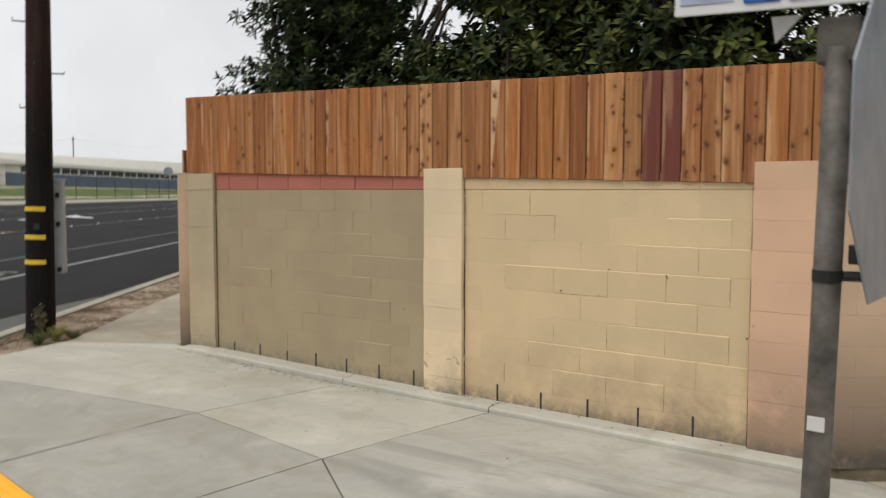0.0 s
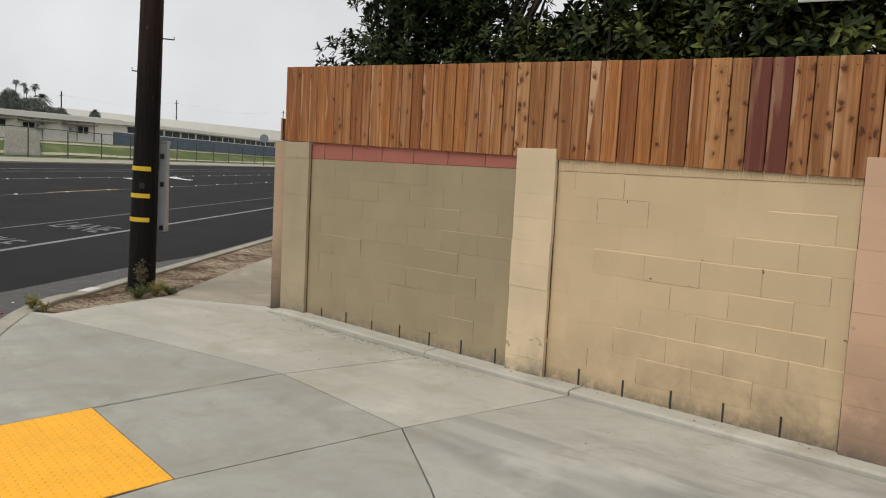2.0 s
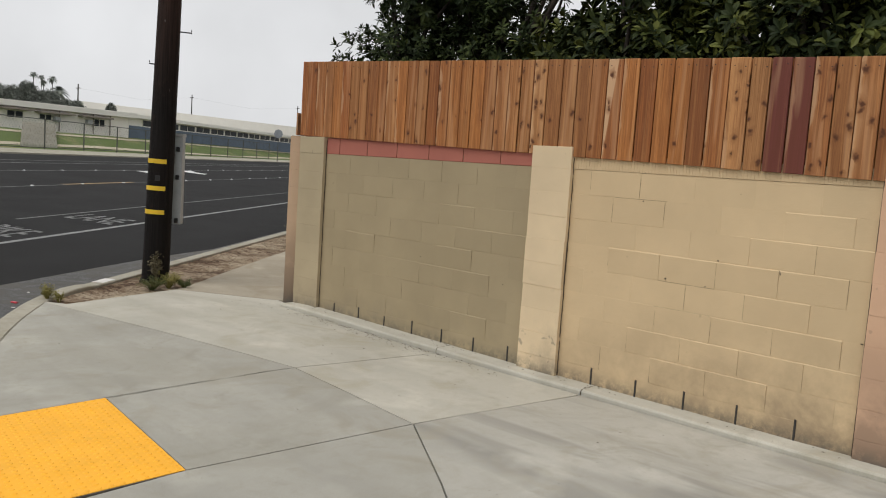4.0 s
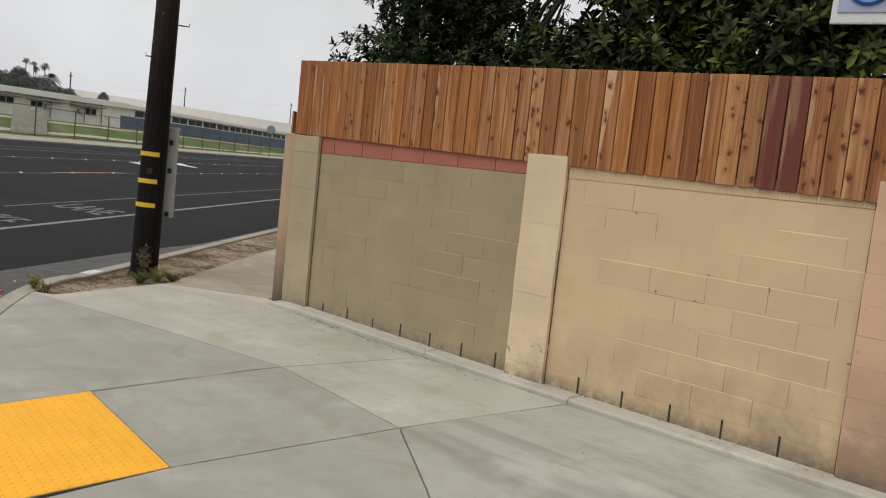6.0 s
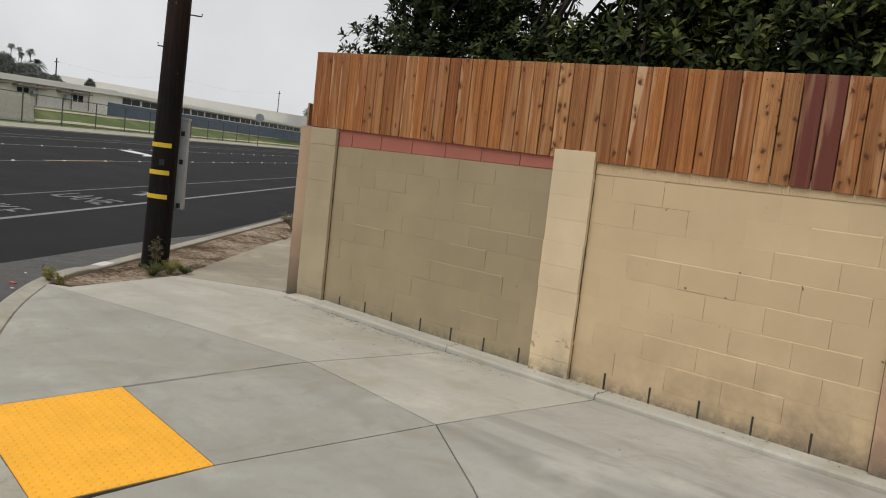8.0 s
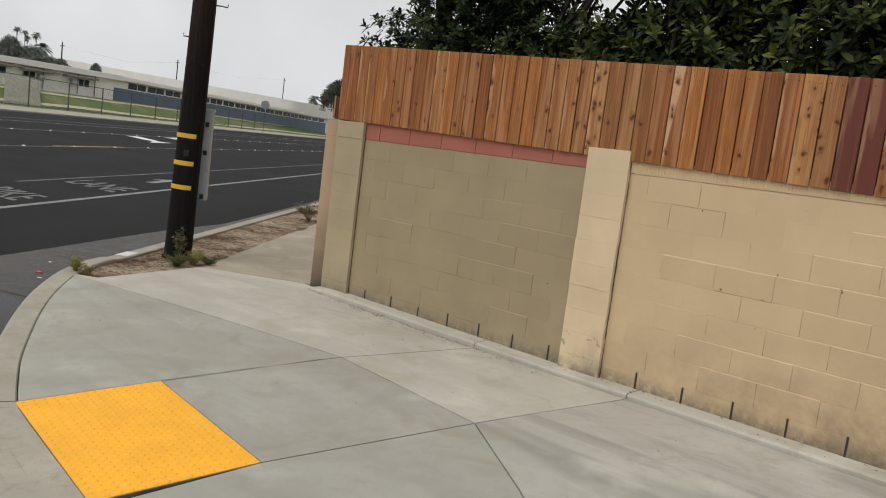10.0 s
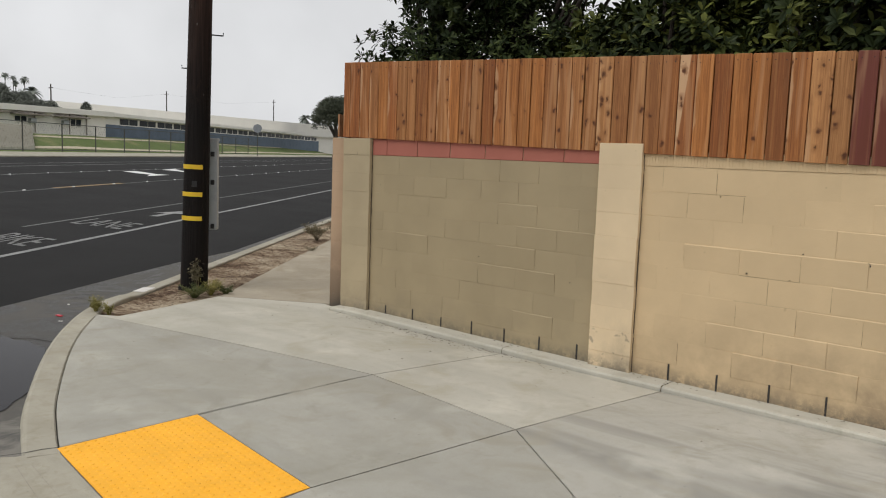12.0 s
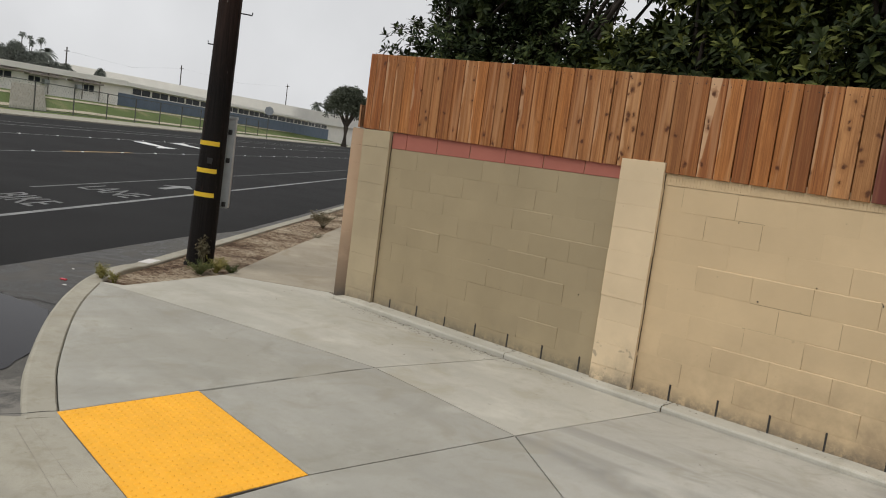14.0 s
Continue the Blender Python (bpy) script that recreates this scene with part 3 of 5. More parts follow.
def shrunk(poly, gap):
    """The polygon with every edge moved in by gap."""
    if sum(a[0] * b[1] - b[0] * a[1] for a, b in zip(poly, poly[1:] + poly[:1])) < 0:
        poly = poly[::-1]
    out, k = [], len(poly)
    for i in range(k):
        p, a, b = Vector(poly[i]), Vector(poly[i - 1]), Vector(poly[(i + 1) % k])
        u, v = (p - a).normalized(), (b - p).normalized()
        m = Vector((-u.y, u.x)) + Vector((-v.y, v.x))
        m = m.normalized() if m.length > 1e-6 else Vector((-u.y, u.x))
        out.append(tuple(p + m * gap / max(0.35, m.dot(Vector((-u.y, u.x))))))
    return out


def slab(poly, material, parent, zf=walk_z, gap=0.0038):
    """A cast slab with tooled, rounded edges, cut finely enough to follow the fall of the ramp."""
    lo, mid, hi = shrunk(poly, gap), shrunk(poly, gap + 0.002), shrunk(poly, gap + 0.009)
    bm = bmesh.new()
    rings = [[bm.verts.new((*p, zf(*p) - dz)) for p in ring] for ring, dz in ((lo, 0.15), (mid, 0.005), (hi, 0.0))]
    k = len(poly)
    for a, b in zip(rings, rings[1:]):
        for i in range(k):
            bm.faces.new((a[i], a[(i + 1) % k], b[(i + 1) % k], b[i]))
    f = bm.faces.new(rings[-1])
    top = bmesh.ops.triangulate(bm, faces=[f])["faces"]
    for _ in range(3):
        es = list({e for f in bm.faces if f.normal.z > 0.8 or f in top for e in f.edges if e.calc_length() > 0.5})
        if not es:
            break
        bmesh.ops.subdivide_edges(bm, edges=es, cuts=1)
        bmesh.ops.triangulate(bm, faces=bm.faces)
    for v in bm.verts:
        want = zf(v.co.x, v.co.y)
        if v.co.z > want - 0.005 or (v.co.z > want - 0.1):
            edge = v in rings[1]
            v.co.z = want - (0.005 if edge else 0.0)
    bmesh.ops.recalc_face_normals(bm, faces=bm.faces)
    return part("slab", bm, material, parent)


pavement = thing("pavement", (0, 0, 0), "pale new concrete corner pavement with tooled joints", "pavement", kind="structure")
bm = prism([(-6.2, -2.4), (-5.0, -3.0), (-2.72, -4.1), (-1.2, -4.3), (6.5, -5.0), (8.5, 1.5), (6.9, 3.8), (1.9, -0.2), (-5.0, -0.1), (-6.1, -0.8)], -0.1, 0.035)
part("joint_bed", bm, JOINT_DIRT, pavement)
for poly, mat in SLABS:
    slab(poly, mat, pavement)

for poly in ([YD, YC, (-1.1, -5.4), (-3.6, -5.4), (-2.97, -4.5), (-2.78, -4.25)], [YC, (1.3, -4.6), (1.4, -5.5), (-1.1, -5.4)], [(1.3, -4.6), (6.5, -5.0), (6.6, -5.9), (1.4, -5.5)],
             [(-3.6, -5.4), (-1.1, -5.4), (-0.9, -6.6), (-5.3, -6.3)]):
    slab(poly, KERB, pavement, lambda x, y: walk_z(x, y) if y > -4.25 else 0.078 + 0.008 * (y + 4.25))

# old pavement along the avenue, beside the return wall
old = thing("pavement", (0, 0, 0), "older tan concrete pavement along the avenue", "pavement", kind="structure")


def old_z(x, y):
    """The old pavement climbs from the level of the new to the kerb's."""
    t = max(0.0, min(1.0, (x * ALONG.x + y * ALONG.y - 3.1) / 1.6))
    return walk_z(x, y) * (1 - t) + 0.2 * t


edges = [3.18, 7.3, 11.4, 15.5, 19.6, 23.7, 40]
for a, b in zip(edges, edges[1:]):
    poly = [tuple(st(n, d)[:2]) for n, d in ((5.23, a), (5.25, b), (3.7, b), (3.7, a))]
    slab(poly, OLDWALK, old, old_z)

# bare planting strip between pavement and kerb
bm = bmesh.new()
rows = []
strip = [(1.85, 6.12, 5.95), (2.3, 6.12, 5.56), (2.8, 6.12, 5.4), (3.3, 6.12, 5.24)] + [(3.3 + 0.35 * i, 6.12, 5.22) for i in range(1, 60)] + [(24 + 6 * i, 6.12, 5.22) for i in range(1, 18)]
for d, n1, n0 in strip:
    row = []
    for k in range(9):
        n = n0 + (n1 - n0) * k / 8
        h = 0.175 + (0.035 * noise.noise((n * 2.1, d * 1.7, 0)) + 0.02 * noise.noise((n * 7, d * 6, 3)) if 0 < k < 8 else 0.0)
        row.append(bm.verts.new(st(n, d, h)))
    rows.append(row)
for r, s in zip(rows, rows[1:]):
    for k in range(8):
        bm.faces.new((r[k], r[k + 1], s[k + 1], s[k]))
bmesh.ops.recalc_face_normals(bm, faces=bm.faces)
if sum(f.normal.z for f in bm.faces) < 0:
    bmesh.ops.reverse_faces(bm, faces=bm.faces)
tagged(part("planting_strip", bm, SOIL, smooth=True), "bare dry soil strip between kerb and pavement", "soil", kind="structure")

# road markings
def line_along(n, w, d0, d1, material, label):
    road_strip("road_line", n - w / 2, n + w / 2, d0, d1, 0.006, material, label, "road marking")


line_along(9.96, 0.15, -10, 300, ROAD_WHITE, "solid white bike lane line on the asphalt")
line_along(12.25, 0.11, 11, 300, ROAD_FAINT, "thin worn white bike lane line")
line_along(19.35, 0.1, -30, 25.5, ROAD_WORD, "worn pale centre line")
line_along(19.55, 0.28, 25.5, 31.5, ROAD_YELLOW, "worn yellow patch of the centre line")
line_along(19.45, 0.1, 31.5, 300, ROAD_WORD, "worn pale centre line")
line_along(26.6, 0.12, -30, 300, ROAD_WHITE, "white turn lane line")
line_along(32.7, 0.16, -30, 300, ROAD_WHITE, "white lane line")
line_along(35.5, 0.16, -30, 300, ROAD_WHITE, "white lane line")

dot_bm = bmesh.new()
bmesh.ops.create_cone(dot_bm, cap_ends=True, segments=10, radius1=0.075, radius2=0.045, depth=0.035)
DOT = mesh_of("raised_dot", dot_bm, SIGN_WHITE)
dots = thing("raised_pavement_markers", (0, 0, 0), "row of small white raised road dots on the centre line", "road marker")
for n, step in ((19.45, 3.6), (26.6, 3.6)):
    for i in range(26):
        o = part("dot", DOT, None, dots)
        o.location = st(n, -2 + i * step, street_z(n) + 0.015)


def road_word(text, n_left, n_right, d0, d1, slant):
    cu = bpy.data.curves.new("road_word", "FONT")
    cu.body, cu.size, cu.extrude = text, 1.0, 0.002
    ob = new("road_word", cu)
    bpy.context.view_layer.update()
    me = bpy.data.meshes.new_from_object(ob.evaluated_get(bpy.context.evaluated_depsgraph_get()))
    bpy.data.objects.remove(ob)
    xs, ys = [v.co.x for v in me.vertices], [v.co.y for v in me.vertices]
    x0, w, y0, h = min(xs), max(xs) - min(xs), min(ys), max(ys) - min(ys)
    for v in me.vertices:
        s, t = (v.co.x - x0) / w, (v.co.y - y0) / h
        n = n_left + (n_right - n_left) * s
        d = d0 + slant * s * (n_left - n_right) + (d1 - d0) * t
        v.co = st(n, d, street_z(n) + 0.006 + v.co.z)
    me.materials.append(ROAD_WORD)
    return tagged(part("road_word", me, None), "worn white painted road word " + text, "road marking", kind="structure")


road_word("BIKE", 11.7, 10.4, 8.62, 9.8, -0.6)
road_word("LANE", 11.88, 10.3, 12.25, 13.6, -0.55)


def arrow(n, d0, length, turn, label):
    """A painted lane arrow; turn -1 bends to the far side."""
    bm = bmesh.new()
    z = lambda a: street_z(a) + 0.008
    w = 0.12
    if turn:
        pts = [(n + w, d0), (n + w, d0 + length * 0.62), (n + 0.9, d0 + length * 0.8), (n + 0.9, d0 + length * 0.62), (n + 1.9, d0 + length * 0.92),
               (n + 0.9, d0 + length * 1.15), (n + 0.9, d0 + length * 0.98), (n - w, d0 + length * 0.78), (n - w, d0)]
    else:
        pts = [(n + w, d0), (n + w, d0 + length * 0.55), (n + 0.45, d0 + length * 0.55), (n, d0 + length), (n - 0.45, d0 + length * 0.55), (n - w, d0 + length * 0.55), (n - w, d0)]
    f = bm.faces.new([bm.verts.new(st(a, b, z(a))) for a, b in pts])
    f.normal_update()
    if f.normal.z < 0:
        f.normal_flip()
    return tagged(part("road_arrow", bm, ROAD_WHITE), label, "road marking", kind="structure")


arrow(11.0, 14.9, 2.0, 0, "white bike lane arrow on the asphalt")


def turn_arrow(head, shaft, label):
    """A turn arrow of a head and a bent shaft, given across and along the avenue."""
    bm = bmesh.new()
    for poly in (head, shaft):
        f = bm.faces.new([bm.verts.new(st(a, b, street_z(a) + 0.008)) for a, b in poly])
        f.normal_update()
        if f.normal.z < 0:
            f.normal_flip()
    return tagged(part("road_arrow", bm, SIGN_WHITE), label, "road marking", kind="structure")


turn_arrow([(22.15, 40.3), (22.1, 43.5), (23.35, 43.6)], [(26.1, 45.6), (25.6, 45.0), (23.9, 43.2), (22.9, 42.6), (23.2, 43.9), (24.3, 45.2), (25.6, 46.6)], "white turn arrow on the asphalt")
turn_arrow([(25.95, 51.2), (26.3, 54.6), (25.1, 53.0)], [(25.9, 51.6), (24.4, 50.4), (23.0, 49.2), (23.2, 50.4), (24.6, 51.9), (25.6, 53.0)], "white turn arrow on the asphalt")

# ---- block wall across the corner ----
PITCH, Z0, LONG, FOOT_LONG = 0.1985, 0.521 - 0.1985 * 2, 0.447, 0.4045
COURSES = [Z0 + PITCH * k for k in range(10)] + [2.089]


def block_mesh(name, length, height, material, depth=0.05, cham=0.003, ease=0.0, seed=0):
    """A wall block seen from -y: eased, slightly uneven face edges, cut in six along its length."""
    r = random.Random(seed)
    bm = bmesh.new()
    a, b, cuts = length / 2, height / 2, 6
    wob = lambda s: r.uniform(-s, s)
    cols = []
    for i in range(cuts + 1):
        x = -a + length * i / cuts
        inner = -(a - cham) + 2 * (a - cham) * i / cuts
        top_y = ease * 0.8 if ease else cham * 0.7
        rise = wob(0.0022) if 0 < i < cuts else 0.0
        cols.append([bm.verts.new(p) for p in ((x, depth, -b), (x, cham * 0.7, -b), (inner, wob(0.0005), -b + cham + abs(wob(0.0012))), (inner, wob(0.0006), b - cham - ease * r.uniform(0.7, 1.3) + rise * 0.6),
                                               (x, top_y, b), (x, depth, b))])
    for p, q in zip(cols, cols[1:]):
        for k in range(5):
            bm.faces.new((p[k], q[k], q[k + 1], p[k + 1]))
    bm.faces.new(cols[0])
    bm.faces.new(cols[-1][::-1])
    bmesh.ops.recalc_face_normals(bm, faces=bm.faces)
    return mesh_of(name, bm, material)


MESHES = {}
rng = random.Random(7)


def lay_block(x0, x1, z0, z1, face, material, parent, style=None):
    """One block with its front near y = face."""
    style = rng.choices(("flush", "ledge", "proud"), (0.44, 0.44, 0.12))[0] if style is None else style
    gap, cham = {"flush": (0.0, 0.0004), "ledge": (0.0001, 0.0014), "proud": (0.0001, 0.0016), "open": (0.006, 0.003)}[style]
    kind = rng.randrange(4)
    key = (round(x1 - x0, 3), round(z1 - z0, 3), style, material.name, kind)
    if key not in MESHES:
        MESHES[key] = block_mesh("block", x1 - x0 - gap, z1 - z0 - gap, material, cham=cham, ease=0.006 if style == "ledge" else 0.0, seed=kind)
    ob = part("block", MESHES[key], None, parent)
    out = {"flush": rng.uniform(0, 0.0006), "ledge": rng.uniform(0.003, 0.0085), "proud": rng.uniform(0.0008, 0.0028), "open": rng.uniform(0, 0.003)}[style]
    ob.location = ((x0 + x1) / 2, face - (out / 2 if style == "ledge" else out), (z0 + z1) / 2)
    if style == "ledge":
        ob.rotation_euler = (out / (z1 - z0), 0, rng.uniform(-1, 1) * 0.002)
    return ob


# blocks that stand a little proud and catch the light on their upper edge, and those whose outline shows: course, left joint
LEDGES = {6: (-2.58, 0.41, 0.85), 5: (-2.36, -1.91, -0.7, -0.26, 0.19, 0.63), 4: (-3.92, -2.58, 0.41), 3: (-2.8, -2.36, 0.19, 0.63), 2: (-0.48, -0.03, 0.41, 0.85),
          1: (-2.36, -0.26, 0.19), 7: (0.63,)}
OUTLINED = {8: (-4.33, -2.58, -0.92), 7: (-0.7, -2.8), 5: (-2.8,), 3: (-0.26, -4.3), 4: (-0.03,)}

UPRIGHTS = {8: (-3.47, -2.133, -0.44, -0.89), 7: (-2.8, -2.355, -0.69, -0.235), 6: (-2.143, 0.874), 5: (-3.25, -2.37, -0.71, 0.191, 1.075), 4: (-2.147, -0.045, 0.404),
            3: (-1.92, -4.175, -0.277, 0.18, 0.627), 2: (-3.03, -0.508, -0.05), 1: (-2.308, -0.278, -0.735)}


def panel(name, x0, x1, weep_x, even_x, odd_x, material, label, top, rows, body_mat, shown):
    """A run of block wall: half blocks along the foot at weep_x, running bond with joints at even_x and odd_x above."""
    wall = tagged(part(name, box(x0, x1, 0.006, 0.15, -0.1, top), body_mat), label, "wall", kind="structure")
    for r in range(rows):
        z0, z1 = COURSES[r], COURSES[r + 1]
        start, step = (weep_x, FOOT_LONG) if r == 0 else (odd_x if r % 2 else even_x, LONG)
        xs = [x0] + [start + step * k for k in range(-14, 20) if x0 + 0.06 < start + step * k < x1 - 0.06] + [x1]
        for a, b in zip(xs, xs[1:]):
            style = rng.choices(("flush", "proud"), (1 - shown, shown))[0]
            if any(abs(a - q) < 0.07 for q in LEDGES.get(r, ())):
                style = "ledge"
            elif any(abs(a - q) < 0.07 for q in OUTLINED.get(r, ())):
                style = "proud"
            lay_block(a, b, z0, z1, 0.0, material, wall, style)
            if any(abs(a - q) < 0.07 for q in UPRIGHTS.get(r, ())):
                part("open_joint", box(a - 0.0012, a + 0.0012, -0.0022, 0.02, z0 + rng.uniform(0.005, 0.06), z1 - rng.uniform(0.0, 0.05)), JOINT_TONE, wall, "thin open joint")
    return wall


wall_left = panel("wall_1", -4.335, -1.5, -1.642, -2.14, -2.36, OLIVE, "olive painted concrete block wall panel", 2.1, 9, OLIVE, 0.45)
wall_right = panel("wall_2", -1.1, 1.245, -0.768, -0.03, 0.19, CREAM, "cream painted concrete block wall panel", 2.03, 9, CREAM, 0.22)

# open weep joints along the foot of the wall
for wall, xs in ((wall_left, [-1.642 - FOOT_LONG * k for k in range(7)]), (wall_right, [-0.768 + FOOT_LONG * k for k in range(5)])):
    for x in xs:
        part("weep_joint", box(x - 0.007, x + 0.007, -0.0055, 0.02, 0.16, 0.325 + rng.uniform(-0.02, 0.01)), DARK_GAP, wall, "open dark weep joint")

# rose course under the fence on the first panel
for k in range(-1, 8):
    a, b = max(-1.88 - LONG * (k + 1), -4.335), min(-1.88 - LONG * k, -1.5)
    if b - a > 0.05:
        lay_block(a, b, COURSES[9], COURSES[9] + 0.175, -0.001, ROSE, wall_left, "open")

# ribbed cap course on the second panel
ribs = bmesh.new()
x = -1.1
while x < 1.24:
    box(x + 0.001, x + 0.02, -0.0045, 0.01, COURSES[9] + 0.004, 2.028, bm=ribs)
    x += 0.0255
box(-1.1, 1.24, -0.0019, 0.0055, COURSES[9] + 0.003, 2.027, bm=ribs)
part("ribbed_course", ribs, CREAM, wall_right, "cream ribbed cap course")


def pilaster(name, x0, x1, material, label, face=-0.045, bottom=-0.1):
    core = tagged(part(name, box(x0 + 0.008, x1 - 0.008, face + 0.01, 0.2, bottom, COURSES[10] - 0.012), material), label, "pilaster", kind="structure")
    for r in range(10):
        ob = part("block", box(x0, x1, face, 0.195, COURSES[r] + 0.0003, COURSES[r + 1] - 0.0001, 0.0014, seg=1), material, core)
        ob.location.x, ob.location.y = rng.uniform(-1, 1) * 0.0025, rng.uniform(-1, 1) * 0.002
    return core


pilaster("pilaster_1", -4.765, -4.335, TAUPE, "olive-taupe painted block pilaster")
pilaster("pilaster_2", -1.5, -1.1, PALE, "pale cream painted block pilaster with grey smudges")
pilaster("pilaster_3", 1.23, 1.62, PINK, "salmon pink painted block pilaster at the wall's end")

# dark seams where panels meet pilasters: grime at two, painted edge shadow at the third
def seam(x, z0, z1, parent):
    bm = bmesh.new()
    rows = []
    for i in range(91):
        z = z0 + (z1 - z0) * i / 90
        w = 0.002 + 0.007 * abs(noise.noise((x * 3, z * 6.5, 1))) + 0.003 * noise.noise((x, z * 31, 4))
        rows.append([bm.verts.new(p) for p in ((x - 0.004, -0.0105, z), (x + w, -0.0105, z), (x + w + 0.001, 0.004, z))])
    for r, s in zip(rows, rows[1:]):
        for k in (0, 1):
            bm.faces.new((r[k], r[k + 1], s[k + 1], s[k]))
    return part("seam", bm, GRIME_SHADE_SEAM, parent, "dark seam of grime and painted shade")


seam(-4.335, 0.2, 2.06, wall_left)
seam(-1.1, 0.19, 2.0, wall_right)
# shadow line along the pink pilaster's edge, drawn as a dark strip
seam(1.221, 0.19, 2.0, wall_right)

# return walls along both streets
def return_wall(name, start, run, length, material, label, top=2.1, thick=0.16, side=1):
    run = Vector(run).normalized()
    out = Vector((-run.y, run.x)) * side
    core = thing(name, (0, 0, 0), label, "wall", kind="structure")
    for r in range(10):
        z0, z1 = COURSES[r], min(COURSES[r + 1], top)
        s = -(LONG / 2) * (r % 2)
        while s < length:
            a, b = max(s, 0.0), min(s + LONG, length)
            if b - a > 0.05:
                p, q = Vector(start) + run * (a + 0.0005), Vector(start) + run * (b - 0.0005)
                part("block", prism([tuple(p), tuple(q), tuple(q + out * thick), tuple(p + out * thick)], z0 + 0.0005, z1 - 0.0005), material, core)
            s += LONG
    part("core", prism([tuple(Vector(start) + run * 0.01 + out * 0.01), tuple(Vector(start) + run * length + out * 0.01), tuple(Vector(start) + run * length + out * (thick - 0.01)), tuple(Vector(start) + run * 0.01 + out * (thick - 0.01))], -0.1, top - 0.006), MORTAR, core)
    return core


return_wall("wall_3", (-4.955, -0.04), ALONG[:2], 12.0, TAN, "salmon-tan painted block return wall along the avenue", side=-1)
return_wall("wall_4", (1.66, 0.0), (0.781, 0.624), 8.0, TAN, "brown-pink painted block wall along the side street")

# concrete footing strip along the wall
foot = thing("footing", (0, 0, 0), "narrow raised concrete footing strip along the wall", "footing", kind="structure")
for a, b in ((-4.78, F1[0]), (F1[0], F2[0]), (F2[0], 1.7)):
    bm = bmesh.new()
    rows = []
    k = max(2, int((b - a) / 0.25))
    for i in range(k + 1):
        x = a + 0.004 + (b - a - 0.008) * i / k
        w = 0.0035 * noise.noise((x * 5, 0, 0))
        t = 0.19 + 0.0105 * max(0, -x - 1.5) - 0.09 * max(0, -4.6 - x) + w
        rows.append([bm.verts.new(p) for p in ((x, 0.03, t), (x, -0.178 + w, t - 0.003), (x, -0.19 + w, t - 0.007), (x, -0.198 + w * 0.5, t - 0.02), (x, -0.203, 0.05))])
    for r, s in zip(rows, rows[1:]):
        for q in range(4):
            bm.faces.new((r[q], s[q], s[q + 1], r[q + 1]))
    bm.faces.new(rows[0] + [bm.verts.new((a + 0.004, 0.03, 0.05))])
    bmesh.ops.recalc_face_normals(bm, faces=bm.faces)
    if sum(f.normal.z for f in bm.faces) < 0:
        bmesh.ops.reverse_faces(bm, faces=bm.faces)
    part("footing_length", bm, WALK, foot)

# ---- timber fence on top of the wall ----
def fence_top(x):
    return 2.913 - 0.0337 * (x + 4.82) if x < -2.3 else 2.828 - 0.0318 * (x + 2.3)


def fence_low(x):
    return 2.09 - 0.0245 * (x + 4.33) if x < 0.4 else 1.974 - 0.025 * (x - 0.4)


def cut_board(x0, x1, inset=0.0):
    """A board whose ends follow the slope of the fence, eased along its edges."""
    w, dz = (x1 - x0) / 2 - rng.choice((0.0028, 0.004, 0.0056)), inset + rng.uniform(-0.0015, 0.0015)
    z00, z01 = fence_low(x0) + dz, fence_low(x1) + dz
    z10, z11 = fence_top(x0) - dz, fence_top(x1) - dz
    bm = bmesh.new()
    v = [bm.verts.new(p) for p in ((-w, 0, z00 - 2), (w, 0, z01 - 2), (w, 0.017, z01 - 2), (-w, 0.017, z00 - 2), (-w, 0, z10 - 2), (w, 0, z11 - 2), (w, 0.017, z11 - 2), (-w, 0.017, z10 - 2))]
    for q in ((0, 3, 2, 1), (4, 5, 6, 7), (0, 1, 5, 4), (1, 2, 6, 5), (2, 3, 7, 6), (3, 0, 4, 7)):
        bm.faces.new([v[n] for n in q])
    bmesh.ops.bevel(bm, geom=list(bm.edges), offset=0.003, segments=1, affect="EDGES")
    return bm


nail_bm = tube([(0, 0.004, 0), (0, -0.0012, 0)], 0.0042, 6)
NAIL = mesh_of("nail", nail_bm, DARK_STEEL)
fence = thing("wooden_fence", (0, 0, 2.0), "new cedar board fence on top of the block wall", "fence")
# the boards follow the pitch of 0.1415 m with the odd wide or narrow board
KINDS = "RRBTORKTBBKOBKRBOOOBTKKPTTTBWOROODBPPrrSKTSOTTTBT"
NARROW = {0: -0.032, 1: 0.02, 2: 0.01, 7: -0.02, 8: 0.026, 9: -0.02, 10: 0.012, 21: -0.012, 30: 0.01, 35: 0.012}
x, k = -4.809, 0
